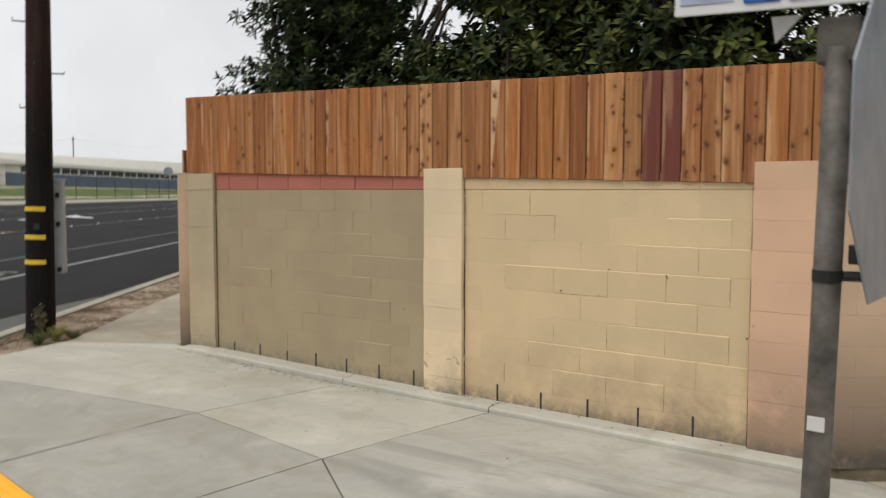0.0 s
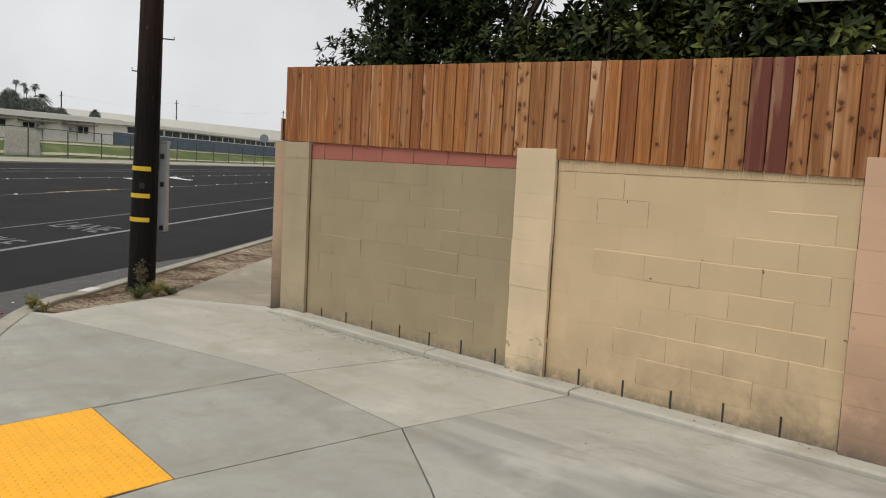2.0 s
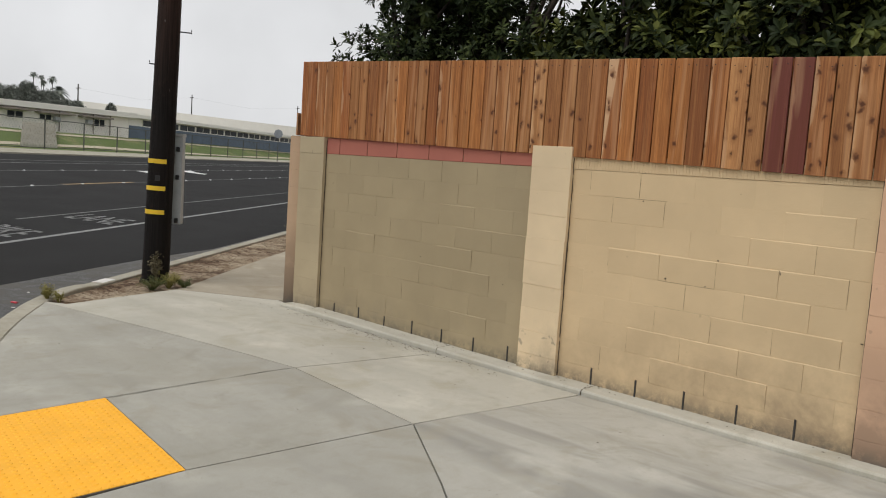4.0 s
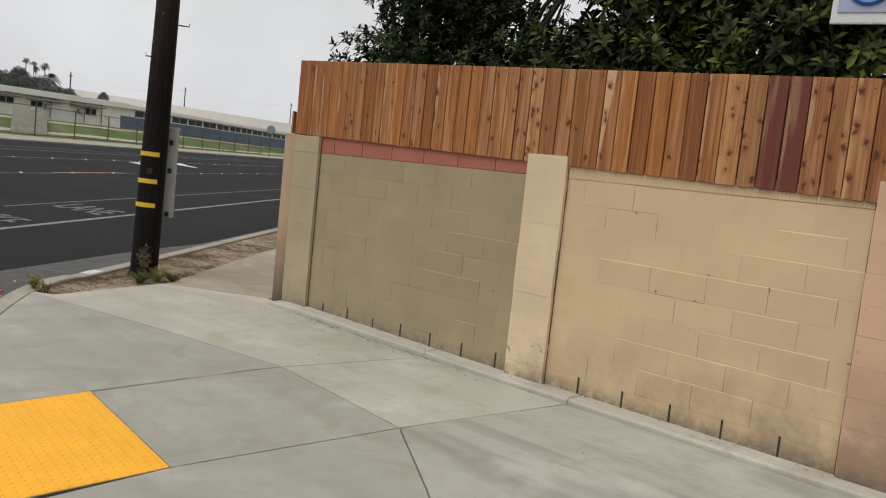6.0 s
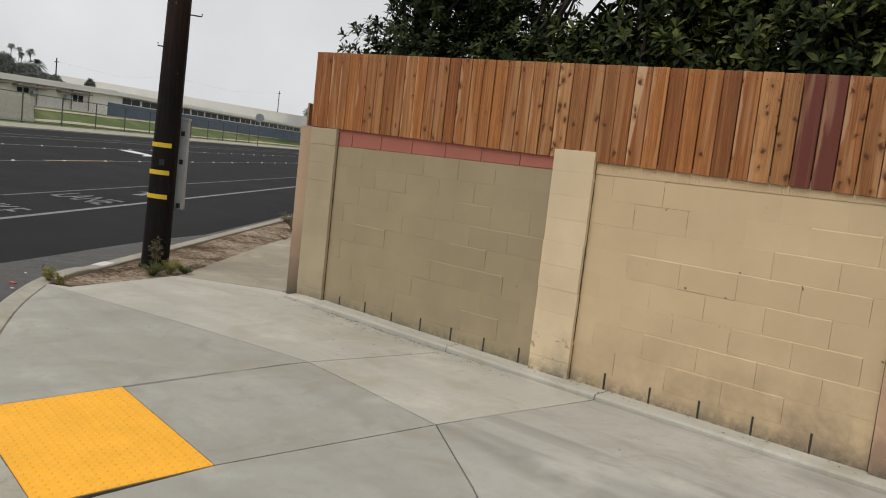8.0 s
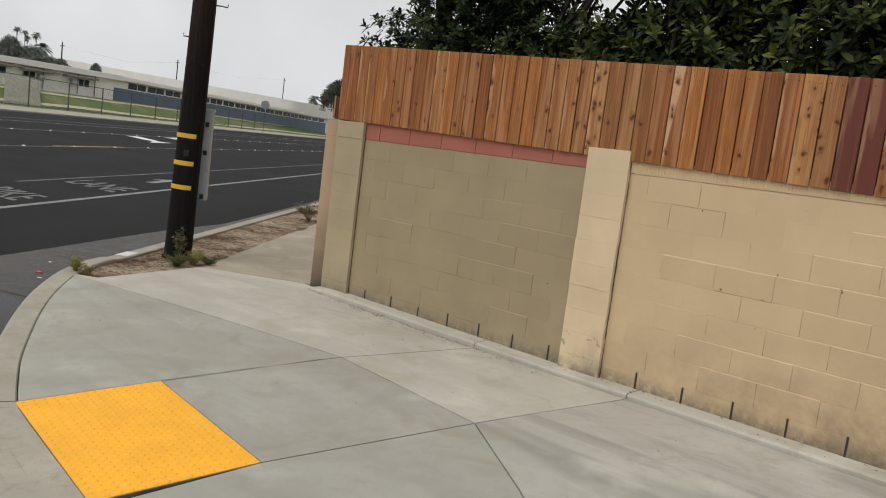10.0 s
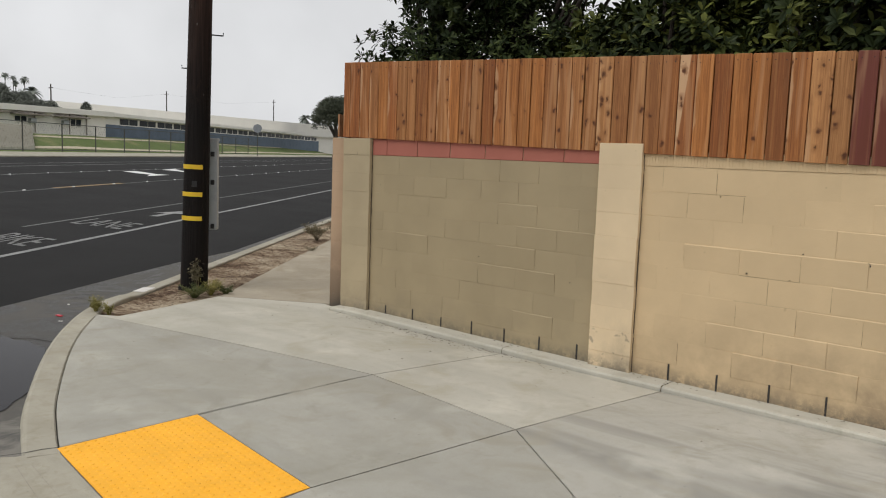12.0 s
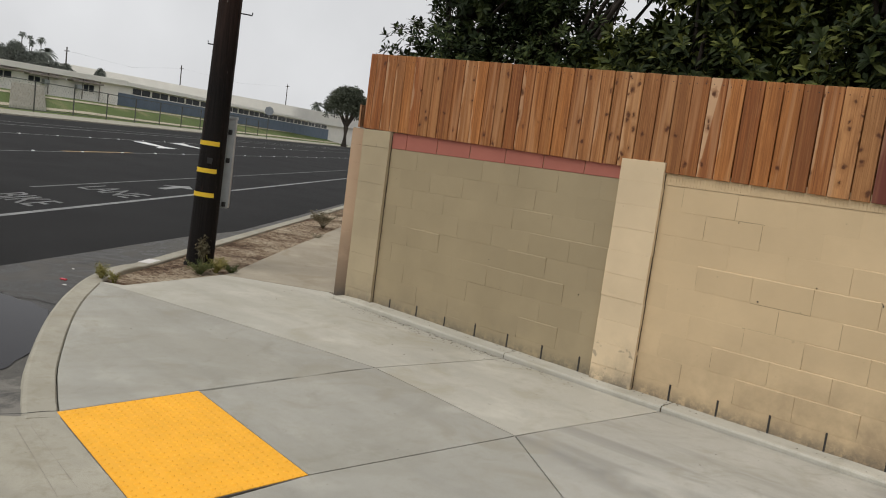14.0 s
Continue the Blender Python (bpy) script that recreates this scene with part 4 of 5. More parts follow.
while x < 1.62 and k < len(KINDS):
    w = 0.1415 + NARROW.get(k, 0.0) + rng.uniform(-0.003, 0.003)
    if k in (12, 24, 37):
        w += {12: -2.962, 24: -1.265, 37: 0.589}[k] - (x + w)
    red = KINDS[k] == "r"
    front = -0.022 - (k % 2) * 0.003 - rng.random() * 0.004
    ob = part("board", cut_board(x, x + w), REDWOOD if red else BOARDS[KINDS[k]], fence, "dark red stained board" if red else "")
    ob.location = (x + w / 2, front, 0)
    ob.rotation_euler = (0, 0, rng.uniform(-1, 1) * 0.02)
    for dx in (-0.04, 0.038):
        nail = part("nail", NAIL, None, fence)
        nail.location = (x + w / 2 + dx, front - 0.0005, fence_top(x + w / 2) - 2.055 + rng.uniform(-0.01, 0.01))
    # added back row, unseen itself: keeps sky out of the gaps and darkens them
    back = part("board", cut_board(x + 0.07, x + w + 0.07, 0.004), CEDAR, fence)
    back.location = (x + 0.07 + w / 2, 0.024, 0)
    x += w
    k += 1
for z in (2.3, 2.62):
    rail = bmesh.new()
    a, b = Vector((-4.87, 0, z + 0.12)), Vector((1.62, 0, z - 0.09))
    rows = [[rail.verts.new(p + Vector((0, dy, dz))) for dy, dz in ((0.044, -0.045), (0.084, -0.045), (0.084, 0.045), (0.044, 0.045))] for p in (a, b)]
    for q in range(4):
        rail.faces.new((rows[0][q], rows[0][(q + 1) % 4], rows[1][(q + 1) % 4], rows[1][q]))
    part("rail", rail, CEDAR, fence)

# lower fences on both return walls
def side_fence(start, run, count, z0, z1, label):
    f = thing("wooden_fence", (*start, z0), label, "fence")
    run = Vector((*run, 0)).normalized()
    yaw = math.atan2(run.y, run.x)
    for i in range(count):
        p = run * (0.07 + 0.139 * i)
        ob = part("board", box(-0.068, 0.068, -0.009, 0.009, 0, z1 - z0 + rng.uniform(-0.01, 0.01), 0.002, seg=1), CEDAR, f)
        ob.location = p
        ob.rotation_euler = (0, 0, yaw)
    return f


side_fence((-4.93, 0.02), ALONG[:2], 70, 2.105, 2.36, "low cedar board fence above the avenue wall")
side_fence((1.70, 0.08), (0.781, 0.624), 40, 2.0, 2.66, "cedar board fence above the side street wall")


# ---- tactile pad ----
def tactile_pad():
    pad = thing("tactile_pad", (0, 0, 0), "yellow plastic tactile paving pad set in the ramp", "tactile pad")
    a, b, d = Vector(YA), Vector(YB), Vector(YD)
    u, v = b - a, d - a
    at = lambda s, t: a + u * s + v * t
    lift = 0.002
    poly = [tuple(at(s, t)) for s, t in ((0.002, 0.003), (0.998, 0.003), (0.998, 0.998), (0.002, 0.998))]
    part("plate", prism(poly, lambda x, y: walk_z(x, y) - 0.03, lambda x, y: walk_z(x, y) + lift), YELLOW_PAD, pad)
    for (s0, t0), (s1, t1) in (((1.0, 0.0), (1.004, 1.0)), ((0.0, 1.0), (1.004, 1.007))):
        edge = [tuple(at(s, t)) for s, t in ((s0, t0), (s1, t0), (s1, t1), (s0, t1))]
        part("sealant", prism(edge, lambda x, y: walk_z(x, y) - 0.03, lambda x, y: walk_z(x, y) - 0.001), JOINT_DIRT, pad, "dirty joint round the pad")
    verts, faces = [], []
    nu, nv = 25, 15
    for i in range(nu):
        for j in range(nv):
            p = at((i + 0.5) / nu, (j + 0.5) / nv)
            z = walk_z(*p) + lift
            base = len(verts)
            for r, h in ((0.0185, 0.0), (0.0105, 0.005)):
                verts += [(p.x + r * math.cos(k * math.tau / 8), p.y + r * math.sin(k * math.tau / 8), z + h) for k in range(8)]
            faces += [(base + k, base + (k + 1) % 8, base + 8 + (k + 1) % 8, base + 8 + k) for k in range(8)]
            faces.append(tuple(base + 8 + k for k in range(8)))
    me = bpy.data.meshes.new("dome_texture")
    me.from_pydata(verts, [], faces)
    me.materials.append(YELLOW_PAD)
    tagged(part("dome_texture", me, None, pad, "small raised yellow domes"), kind="stuff")


tactile_pad()


# ---- utility pole ----
def utility_pole(cx, cy):
    pole = thing("utility_pole", (cx, cy, 0.15), "dark tarred timber utility pole with yellow bands", "utility pole")
    bm = bmesh.new()
    rings = []
    sides = 28
    for i in range(46):
        z = 9.0 * (i / 45) ** 1.3
        r0 = 0.165 - 0.0085 * z
        ring = []
        for k in range(sides):
            a = k * math.tau / sides
            r = r0 * (1 + 0.02 * noise.noise((math.cos(a) * 3, math.sin(a) * 3, z * 0.7)) + 0.01 * noise.noise((math.cos(a) * 9, math.sin(a) * 9, z * 2.0)))
            ring.append(bm.verts.new((r * math.cos(a), r * math.sin(a), z)))
        rings.append(ring)
    for a, b in zip(rings, rings[1:]):
        for k in range(sides):
            bm.faces.new((a[k], a[(k + 1) % sides], b[(k + 1) % sides], b[k]))
    bm.faces.new(rings[-1])
    part("shaft", bm, POLE_WOOD, pole, smooth=True)
    face = math.atan2(-5.3 - cy, 1.0 - cx)
    for z in (1.69, 1.36, 1.068):
        bm = bmesh.new()
        zz = z - 0.15
        r = 0.165 - 0.0085 * zz + 0.006
        pts = []
        for k in range(15):
            a = face - 1.5 + 1.95 * k / 14
            pts.append([bm.verts.new((q * math.cos(a), q * math.sin(a), zz + h)) for q, h in ((r - 0.004, -0.027), (r, -0.027), (r, 0.027), (r - 0.004, 0.027))])
        for p, q in zip(pts, pts[1:]):
            for s in range(4):
                bm.faces.new((p[s], q[s], q[(s + 1) % 4], p[(s + 1) % 4]))
        bm.faces.new(pts[0])
        bm.faces.new(pts[-1][::-1])
        bmesh.ops.recalc_face_normals(bm, faces=bm.faces)
        part("band", bm, POLE_YELLOW, pole, "yellow reflective band")
    part("tag", box(-0.03, 0.03, -0.004, 0.004, 1.3, 1.37, 0.002), DARK_STEEL, pole, "small dark metal tag").matrix_local = pose(0.178 * math.cos(face - 0.15), 0.178 * math.sin(face - 0.15), 0, 0, 0, math.degrees(face - 0.15) + 90)
    part("base_collar", tube([(0, 0, 0.0), (0, 0, 0.05), (0, 0, 0.075)], [0.19, 0.186, 0.174], 20), POLE_WOOD, pole)
    right = Vector((math.cos(face + math.pi / 2), math.sin(face + math.pi / 2), 0))
    for z, s, l in ((2.71, -1, 0.05), (3.13, 1, 0.12), (4.2, 1, 0.12), (3.7, -1, 0.12)):
        p = right * s * 0.13 + Vector((0, 0, z))
        q = right * s * (0.15 + l) + Vector((0, 0, z))
        part("step_peg", tube([p, q, q + Vector((0, 0, 0.035))], 0.008, 8), DARK_STEEL, pole, "thin steel step peg")
    return pole


leaning = utility_pole(-6.78, -0.685)
leaning.rotation_euler = (radians(-1.05), radians(0.6), 0)


def riser_box(x, y, z0, z1, yaw):
    """Grey steel equipment box strapped to the pole."""
    b = thing("equipment_box", (x, y, z0), "tall narrow grey steel equipment box on the pole", "equipment box")
    b.rotation_euler = (0, 0, yaw)
    h = z1 - z0
    part("case", box(-0.1, 0.1, -0.075, 0.075, 0, h, 0.006), GREY_BOX, b)
    part("lid", box(-0.105, 0.105, -0.085, -0.07, 0.015, h - 0.03, 0.004), GREY_BOX, b)
    part("cap", box(-0.11, 0.11, -0.09, 0.08, h - 0.02, h + 0.015, 0.005), GREY_BOX, b)
    for z in (0.05, h * 0.53, h - 0.18):
        part("latch", box(0.03, 0.075, -0.11, -0.08, z - 0.03, z + 0.03, 0.006), DARK_STEEL, b, "dark latch")
        part("strap", box(-0.09, 0.095, -0.08, 0.12, z + 0.04, z + 0.055, 0.002), DARK_STEEL, b)
    part("hasp", box(-0.02, 0.02, -0.1, -0.08, h - 0.36, h - 0.24, 0.004), GALV, b)
    return b


riser_box(-6.86, -0.42, 0.905, 2.03, math.radians(48))


# ---- street signs on a post by the pavement ----
def sign_post(px, py):
    z0 = walk_z(px, py)
    post = thing("sign_post", (px, py, z0), "scuffed galvanised steel pipe sign post", "sign post")
    part("pipe", tube([(0, 0, -0.1), (0, 0, 1.1), (0, 0, 2.142)], 0.0358, 24), POST_STEEL, post, smooth=True)
    part("cap", box(-0.052, 0.052, -0.026, 0.026, 2.1, 2.22, 0.008), POST_STEEL, post, "flat sign clamp cap")
    post.rotation_euler = (0, radians(1.1), 0)
    part("strap", tube([(0, 0, 1.528), (0, 0, 1.56)], 0.0385, 20), DARK_STEEL, post)
    part("bolt", tube([(0.026, 0.013, 1.544), (0.11, 0.04, 1.544)], 0.014, 8), DARK_STEEL, post)
    for z, s in ((1.128, 0.039), (0.452, 0.029)):
        part("sticker", box(-0.023, 0.021, -0.0397, -0.034, z, z + s, 0.001), PAPER, post, "torn pale sticker")
    plate = thing("street_name_sign", (px + 0.036, py, z0 + 2.242), "white street name sign with blue lettering bars", "street sign")
    plate.rotation_euler, plate.scale = (0, radians(1.0), radians(8)), (1.3, 1.3, 1.3)
    part("panel", box(-0.315, 0.5, -0.048, -0.04, 0, 0.23, 0.003), SIGN_WHITE, plate)
    part("emblem_panel", box(-0.303, -0.195, -0.0505, -0.048, 0.022, 0.2, 0.001), SIGN_PALE, plate, "pale blue emblem panel")
    part("emblem_arch", tube([(-0.249 + 0.04 * math.cos(a), -0.051, 0.085 + 0.045 * math.sin(a)) for a in np.linspace(-2.6, -0.5, 10)], 0.006, 6), SIGN_BLUE, plate, "blue arch")
    x = -0.175
    for w, h in ((0.07, 0.15), (0.058, 0.11), (0.018, 0.15), (0.018, 0.15), (0.058, 0.11), (0.055, 0.11), (0.06, 0.11)):
        part("bar", box(x, x + w, -0.0505, -0.048, 0.016, 0.016 + h, 0.004), SIGN_BLUE, plate, "blue bar")
        x += w + 0.016
    gusset = prism([(-0.13, 0.0), (-0.07, 0.0), (-0.12, -0.055)], -0.036, -0.03)
    bmesh.ops.rotate(gusset, verts=gusset.verts, matrix=Matrix.Rotation(radians(90), 3, "X"))
    part("gusset", gusset, SIGN_WHITE, plate, "small white corner plate")
    stop = thing("stop_sign", (px + 0.156, py + 0.026, z0 + 1.888), "octagonal road sign seen from its bare metal back", "road sign")
    stop.rotation_euler, stop.scale = (0, 0, radians(88)), (1.3, 1.3, 1.3)
    bm = bmesh.new()
    r = 0.33
    ring = [[bm.verts.new((r * math.cos(radians(22.5 + 45 * k)), y, r * math.sin(radians(22.5 + 45 * k)))) for k in range(8)] for y in (-0.002, 0.002)]
    bm.faces.new(ring[0])
    bm.faces.new(ring[1][::-1])
    for k in range(8):
        bm.faces.new((ring[0][k], ring[0][(k + 1) % 8], ring[1][(k + 1) % 8], ring[1][k]))
    bmesh.ops.recalc_face_normals(bm, faces=bm.faces)
    part("plate", bm, SIGN_BACK, stop)
    part("bracket", box(-0.02, 0.02, 0.0, 0.06, -0.24, -0.2, 0.004), DARK_STEEL, stop)
    part("bracket", box(-0.02, 0.02, 0.0, 0.06, 0.2, 0.24, 0.004), DARK_STEEL, stop)
    return post


sign_post(2.28, -3.169)


# ---- trees behind the wall ----
def leaf_cloud(name, centres, per, size, rnd, spread):
    """Leaves as small folded blades, gathered in sprays round the centres."""
    k = len(centres) * per
    c = np.repeat(np.array(centres), per, 0)
    g = np.random.RandomState(rnd)
    out = g.normal(size=(k, 3))
    out /= np.linalg.norm(out, axis=1, keepdims=True)
    out[:, 2] = out[:, 2] * 0.75 + 0.12
    base = c + out * (g.rand(k, 1) ** 0.5) * spread
    ln = size * g.uniform(0.65, 1.25, (k, 1))
    ax = out + g.normal(size=(k, 3)) * 0.45
    ax[:, 2] -= 0.15
    ax /= np.linalg.norm(ax, axis=1, keepdims=True)
    up = g.normal(size=(k, 3)) * 0.5 + (0, 0, 1)
    side = np.cross(ax, up)
    side /= np.linalg.norm(side, axis=1, keepdims=True) + 1e-9
    nrm = np.cross(side, ax)
    w = ln * g.uniform(0.17, 0.24, (k, 1))
    pts = [base, base + ax * ln * 0.35 + side * w + nrm * w * 0.35, base + ax * ln * 0.72 + side * w * 0.75 + nrm * w * 0.2 - (0, 0, 0.04) * ln,
           base + ax * ln - nrm * w * 0.5, base + ax * ln * 0.72 - side * w * 0.75 + nrm * w * 0.2 - (0, 0, 0.04) * ln, base + ax * ln * 0.35 - side * w + nrm * w * 0.35,
           base + ax * ln * 0.5]
    verts = np.stack(pts, 1).reshape(-1, 3)
    tri = np.array([(0, 1, 6), (1, 2, 6), (2, 3, 6), (3, 4, 6), (4, 5, 6), (5, 0, 6)])
    faces = (np.arange(k)[:, None, None] * 7 + tri).reshape(-1, 3)
    me = bpy.data.meshes.new(name)
    me.from_pydata(verts.tolist(), [], faces.tolist())
    return me


def rosette_cloud(name, centres, axes, per, size, rnd):
    """Broad leaves in whorls: each spray is a twig tip with per leaves fanned round its axis."""
    g = np.random.RandomState(rnd)
    k = len(centres) * per
    c, axis = np.repeat(np.array(centres), per, 0), np.repeat(np.array(axes), per, 0)
    j = np.tile(np.arange(per), len(centres))[:, None]
    ref = np.where(np.abs(axis[:, 2:3]) < 0.9, (0.0, 0.0, 1.0), (1.0, 0.0, 0.0))
    e1 = np.cross(axis, ref)
    e1 /= np.linalg.norm(e1, axis=1, keepdims=True)
    e2 = np.cross(axis, e1)
    turn = j * 2.4 + g.uniform(0, 0.7, (k, 1))
    tilt = np.radians(30 + 75 * (1 - j / per) + g.uniform(-14, 14, (k, 1)))
    out = e1 * np.cos(turn) + e2 * np.sin(turn)
    way = axis * np.cos(tilt) + out * np.sin(tilt)
    base = c + axis * size * 0.55 * (j / per) + g.normal(size=(k, 3)) * 0.008
    side = np.cross(way, axis)
    side /= np.linalg.norm(side, axis=1, keepdims=True) + 1e-9
    nrm = np.cross(side, way)
    ln = size * g.uniform(0.7, 1.2, (k, 1))
    w = ln * g.uniform(0.16, 0.21, (k, 1))
    sag = np.array((0, 0, 0.12)) * ln
    pts = [base, base + way * ln * 0.35 + side * w * 0.8 + nrm * w * 0.3, base + way * ln * 0.7 + side * w + nrm * w * 0.25 - sag * 0.4, base + way * ln - sag,
           base + way * ln * 0.7 - side * w + nrm * w * 0.25 - sag * 0.4, base + way * ln * 0.35 - side * w * 0.8 + nrm * w * 0.3, base + way * ln * 0.55 - sag * 0.2]
    tri = np.array([(0, 1, 6), (1, 2, 6), (2, 3, 6), (3, 4, 6), (4, 5, 6), (5, 0, 6)])
    me = bpy.data.meshes.new(name)
    me.from_pydata(np.stack(pts, 1).reshape(-1, 3).tolist(), [], (np.arange(k)[:, None, None] * 7 + tri).reshape(-1, 3).tolist())
    return me


def tree(x, y, height, crown, leaf, size, per, sprays, rnd, label, limbs=7, hollow=0.15, whorled=False):
    """A tapered trunk with limbs, and sprays of leaves at the limbs' ends. crown: (dx, dy, z, rx, ry, rz) lumps."""
    r = random.Random(rnd)
    t = thing("tree", (x, y, 0.0), label, "tree")
    bm = tube([(0, 0, -0.1), (0.04, 0.02, height * 0.25), (-0.03, 0.03, height * 0.5), (0.02, 0, height * 0.8)], [0.16, 0.12, 0.09, 0.04], 12)
    centres, axes = [], []
    for dx, dy, cz, rx, ry, rz in crown:
        for _ in range(limbs):
            a, e = r.uniform(0, math.tau), r.uniform(-0.6, 1.0)
            end = Vector((dx + rx * 0.8 * math.cos(a) * math.cos(e), dy + ry * 0.8 * math.sin(a) * math.cos(e), cz + rz * 0.8 * math.sin(e)))
            root = Vector((0, 0, height * r.uniform(0.2, 0.5)))
            mid = root.lerp(end, 0.5) + Vector((r.uniform(-0.2, 0.2), r.uniform(-0.2, 0.2), 0.15))
            tube([root, mid, end], [0.05, 0.032, 0.01], 7, bm)
        for _ in range(sprays):
            v = Vector((r.gauss(0, 1), r.gauss(0, 1), r.gauss(0, 1))).normalized() * (hollow + (1 - hollow) * r.random() ** 0.6)
            v *= 1.0 + 0.22 * noise.noise(v * 2.5 + Vector((rnd, 0, 0)))
            centres.append((dx + v.x * rx, dy + v.y * ry, cz + v.z * rz))
            axes.append(tuple((v.normalized() + Vector((0, 0, 0.75)) + Vector((r.gauss(0, 1), r.gauss(0, 1), r.gauss(0, 1))) * 0.3).normalized()))
    part("trunk", bm, BARK, t, smooth=True)
    if whorled:
        me = rosette_cloud("crown", centres, axes, per, size, rnd)
    else:
        me = leaf_cloud("crown", centres, per, size, rnd, size * 1.6)
    me.materials.append(leaf)
    tagged(part("crown", me, None, t), kind="stuff")
    return t


TREES = [
    (-6.08, 2.9, 6.0, [(0.0, 0.0, 3.1, 1.45, 1.0, 0.95), (0.2, 0.2, 4.6, 1.2, 1.1, 1.1), (0.3, 0, 6.1, 1.3, 1.2, 1.1)], LEAF_DARK, 0.115, 13, 600, 3, "dark fine-leaved tree behind the fence"),
    (-4.9, 3.4, 6.4, [(0.2, 0.0, 3.2, 1.5, 1.0, 1.0), (1.45, 0.5, 5.0, 0.8, 0.8, 0.7), (-0.4, 0.2, 5.0, 1.2, 1.1, 1.3), (-0.6, 0.2, 6.7, 1.2, 1.1, 1.1)], LEAF_DARK, 0.115, 13, 600, 5, "dense dark green tree behind the fence"),
    (-2.0, 2.7, 5.2, [(-0.2, 0.0, 3.0, 1.4, 0.9, 0.95), (-1.3, 0.5, 3.0, 0.9, 0.8, 0.8), (0.25, 0.2, 4.4, 1.15, 1.0, 1.1), (0.5, 0.3, 5.8, 1.2, 1.0, 1.0)], LEAF_BROAD, 0.148, 11, 760, 8, "broad-leaved evergreen tree behind the fence"),
    (0.0, 2.6, 5.4, [(-0.2, 0.0, 3.1, 1.5, 0.95, 1.0), (0.1, 0.2, 4.6, 1.6, 1.2, 1.3), (0.1, 0.3, 6.0, 1.6, 1.1, 1.1)], LEAF_BROAD, 0.148, 11, 760, 9, "broad-leaved evergreen tree with pale new tips"),
    (2.6, 3.2, 5.6, [(-0.2, 0.0, 3.2, 1.7, 1.1, 1.1), (0.1, 0.2, 4.8, 1.8, 1.4, 1.3), (0.0, 0.3, 6.2, 1.6, 1.1, 1.1)], LEAF_BROAD, 0.148, 11, 760, 12, "broad-leaved evergreen tree in the yard"),
    (5.4, 5.6, 5.8, [(0.0, 0.0, 3.6, 1.9, 1.5, 1.4), (0.2, 0.2, 5.4, 1.9, 1.5, 1.4)], LEAF_DARK, 0.18, 14, 250, 14, "dark green tree beside the side street wall"),
]
for x, y, h, crown, leaf, size, per, sprays, rnd, label in TREES:
    tree(x, y, h, crown, leaf, size, per, sprays, rnd, label, whorled=size < 0.18)


# ---- far side of the avenue ----
bm = bmesh.new()
prof = [(44.5, street_z(44.5) - 0.2), (44.5, street_z(44.5) + 0.12), (44.65, street_z(44.5) + 0.14), (47.5, 0.85), (47.5, 0.3)]
a = [bm.verts.new(st(n, -60, z)) for n, z in prof]
b = [bm.verts.new(st(n, 600, z)) for n, z in prof]
for k in range(len(prof) - 1):
    bm.faces.new((a[k], b[k], b[k + 1], a[k + 1]))
bmesh.ops.recalc_face_normals(bm, faces=bm.faces)
if sum(f.normal.z for f in bm.faces) < 0:
    bmesh.ops.reverse_faces(bm, faces=bm.faces)
tagged(part("far_pavement", bm, KERB), "pale pavement and kerb across the avenue", "pavement", kind="structure")


def bank_z(n, d):
    """The lawn climbs from the far pavement, highest at the school's near end."""
    rise = max(0.0, min(1.0, (n - 48.5) / 9.5))
    top = 2.85
    return 0.85 + rise * rise * (3 - 2 * rise) * max(0.4, top - 0.85) + 0.08 * noise.noise((n * 0.2, d * 0.1, 0))


bm = bmesh.new()
rows = [[bm.verts.new(st(n, d, bank_z(n, d))) for n in [47.5 + 1.5 * i for i in range(30)] + [110, 160, 260]] for d in range(-80, 420, 10)]
for r, s in zip(rows, rows[1:]):
    for k in range(len(r) - 1):
        bm.faces.new((r[k], s[k], s[k + 1], r[k + 1]))
bmesh.ops.recalc_face_normals(bm, faces=bm.faces)
if sum(f.normal.z for f in bm.faces) < 0:
    bmesh.ops.reverse_faces(bm, faces=bm.faces)
tagged(part("lawn", bm, GRASS, smooth=True), "mown green lawn bank before the school", "lawn", kind="structure")


for n0, n1 in ((50.2, 51.2), (55.0, 55.8)):
    bm = bmesh.new()
    rows = [[bm.verts.new(st(n + 1.2 * noise.noise((d * 0.02, n0, 0)), d, bank_z(n + 1.2 * noise.noise((d * 0.02, n0, 0)), d) + 0.05)) for n in (n0, (n0 + n1) / 2, n1)] for d in range(0, 260, 4)]
    for r, s in zip(rows, rows[1:]):
        for k in range(2):
            bm.faces.new((r[k], s[k], s[k + 1], r[k + 1]))
    bmesh.ops.recalc_face_normals(bm, faces=bm.faces)
    if sum(f.normal.z for f in bm.faces) < 0:
        bmesh.ops.reverse_faces(bm, faces=bm.faces)
    tagged(part("footpath", bm, TAN_PATH), "worn tan footpath across the lawn", "path", kind="structure")


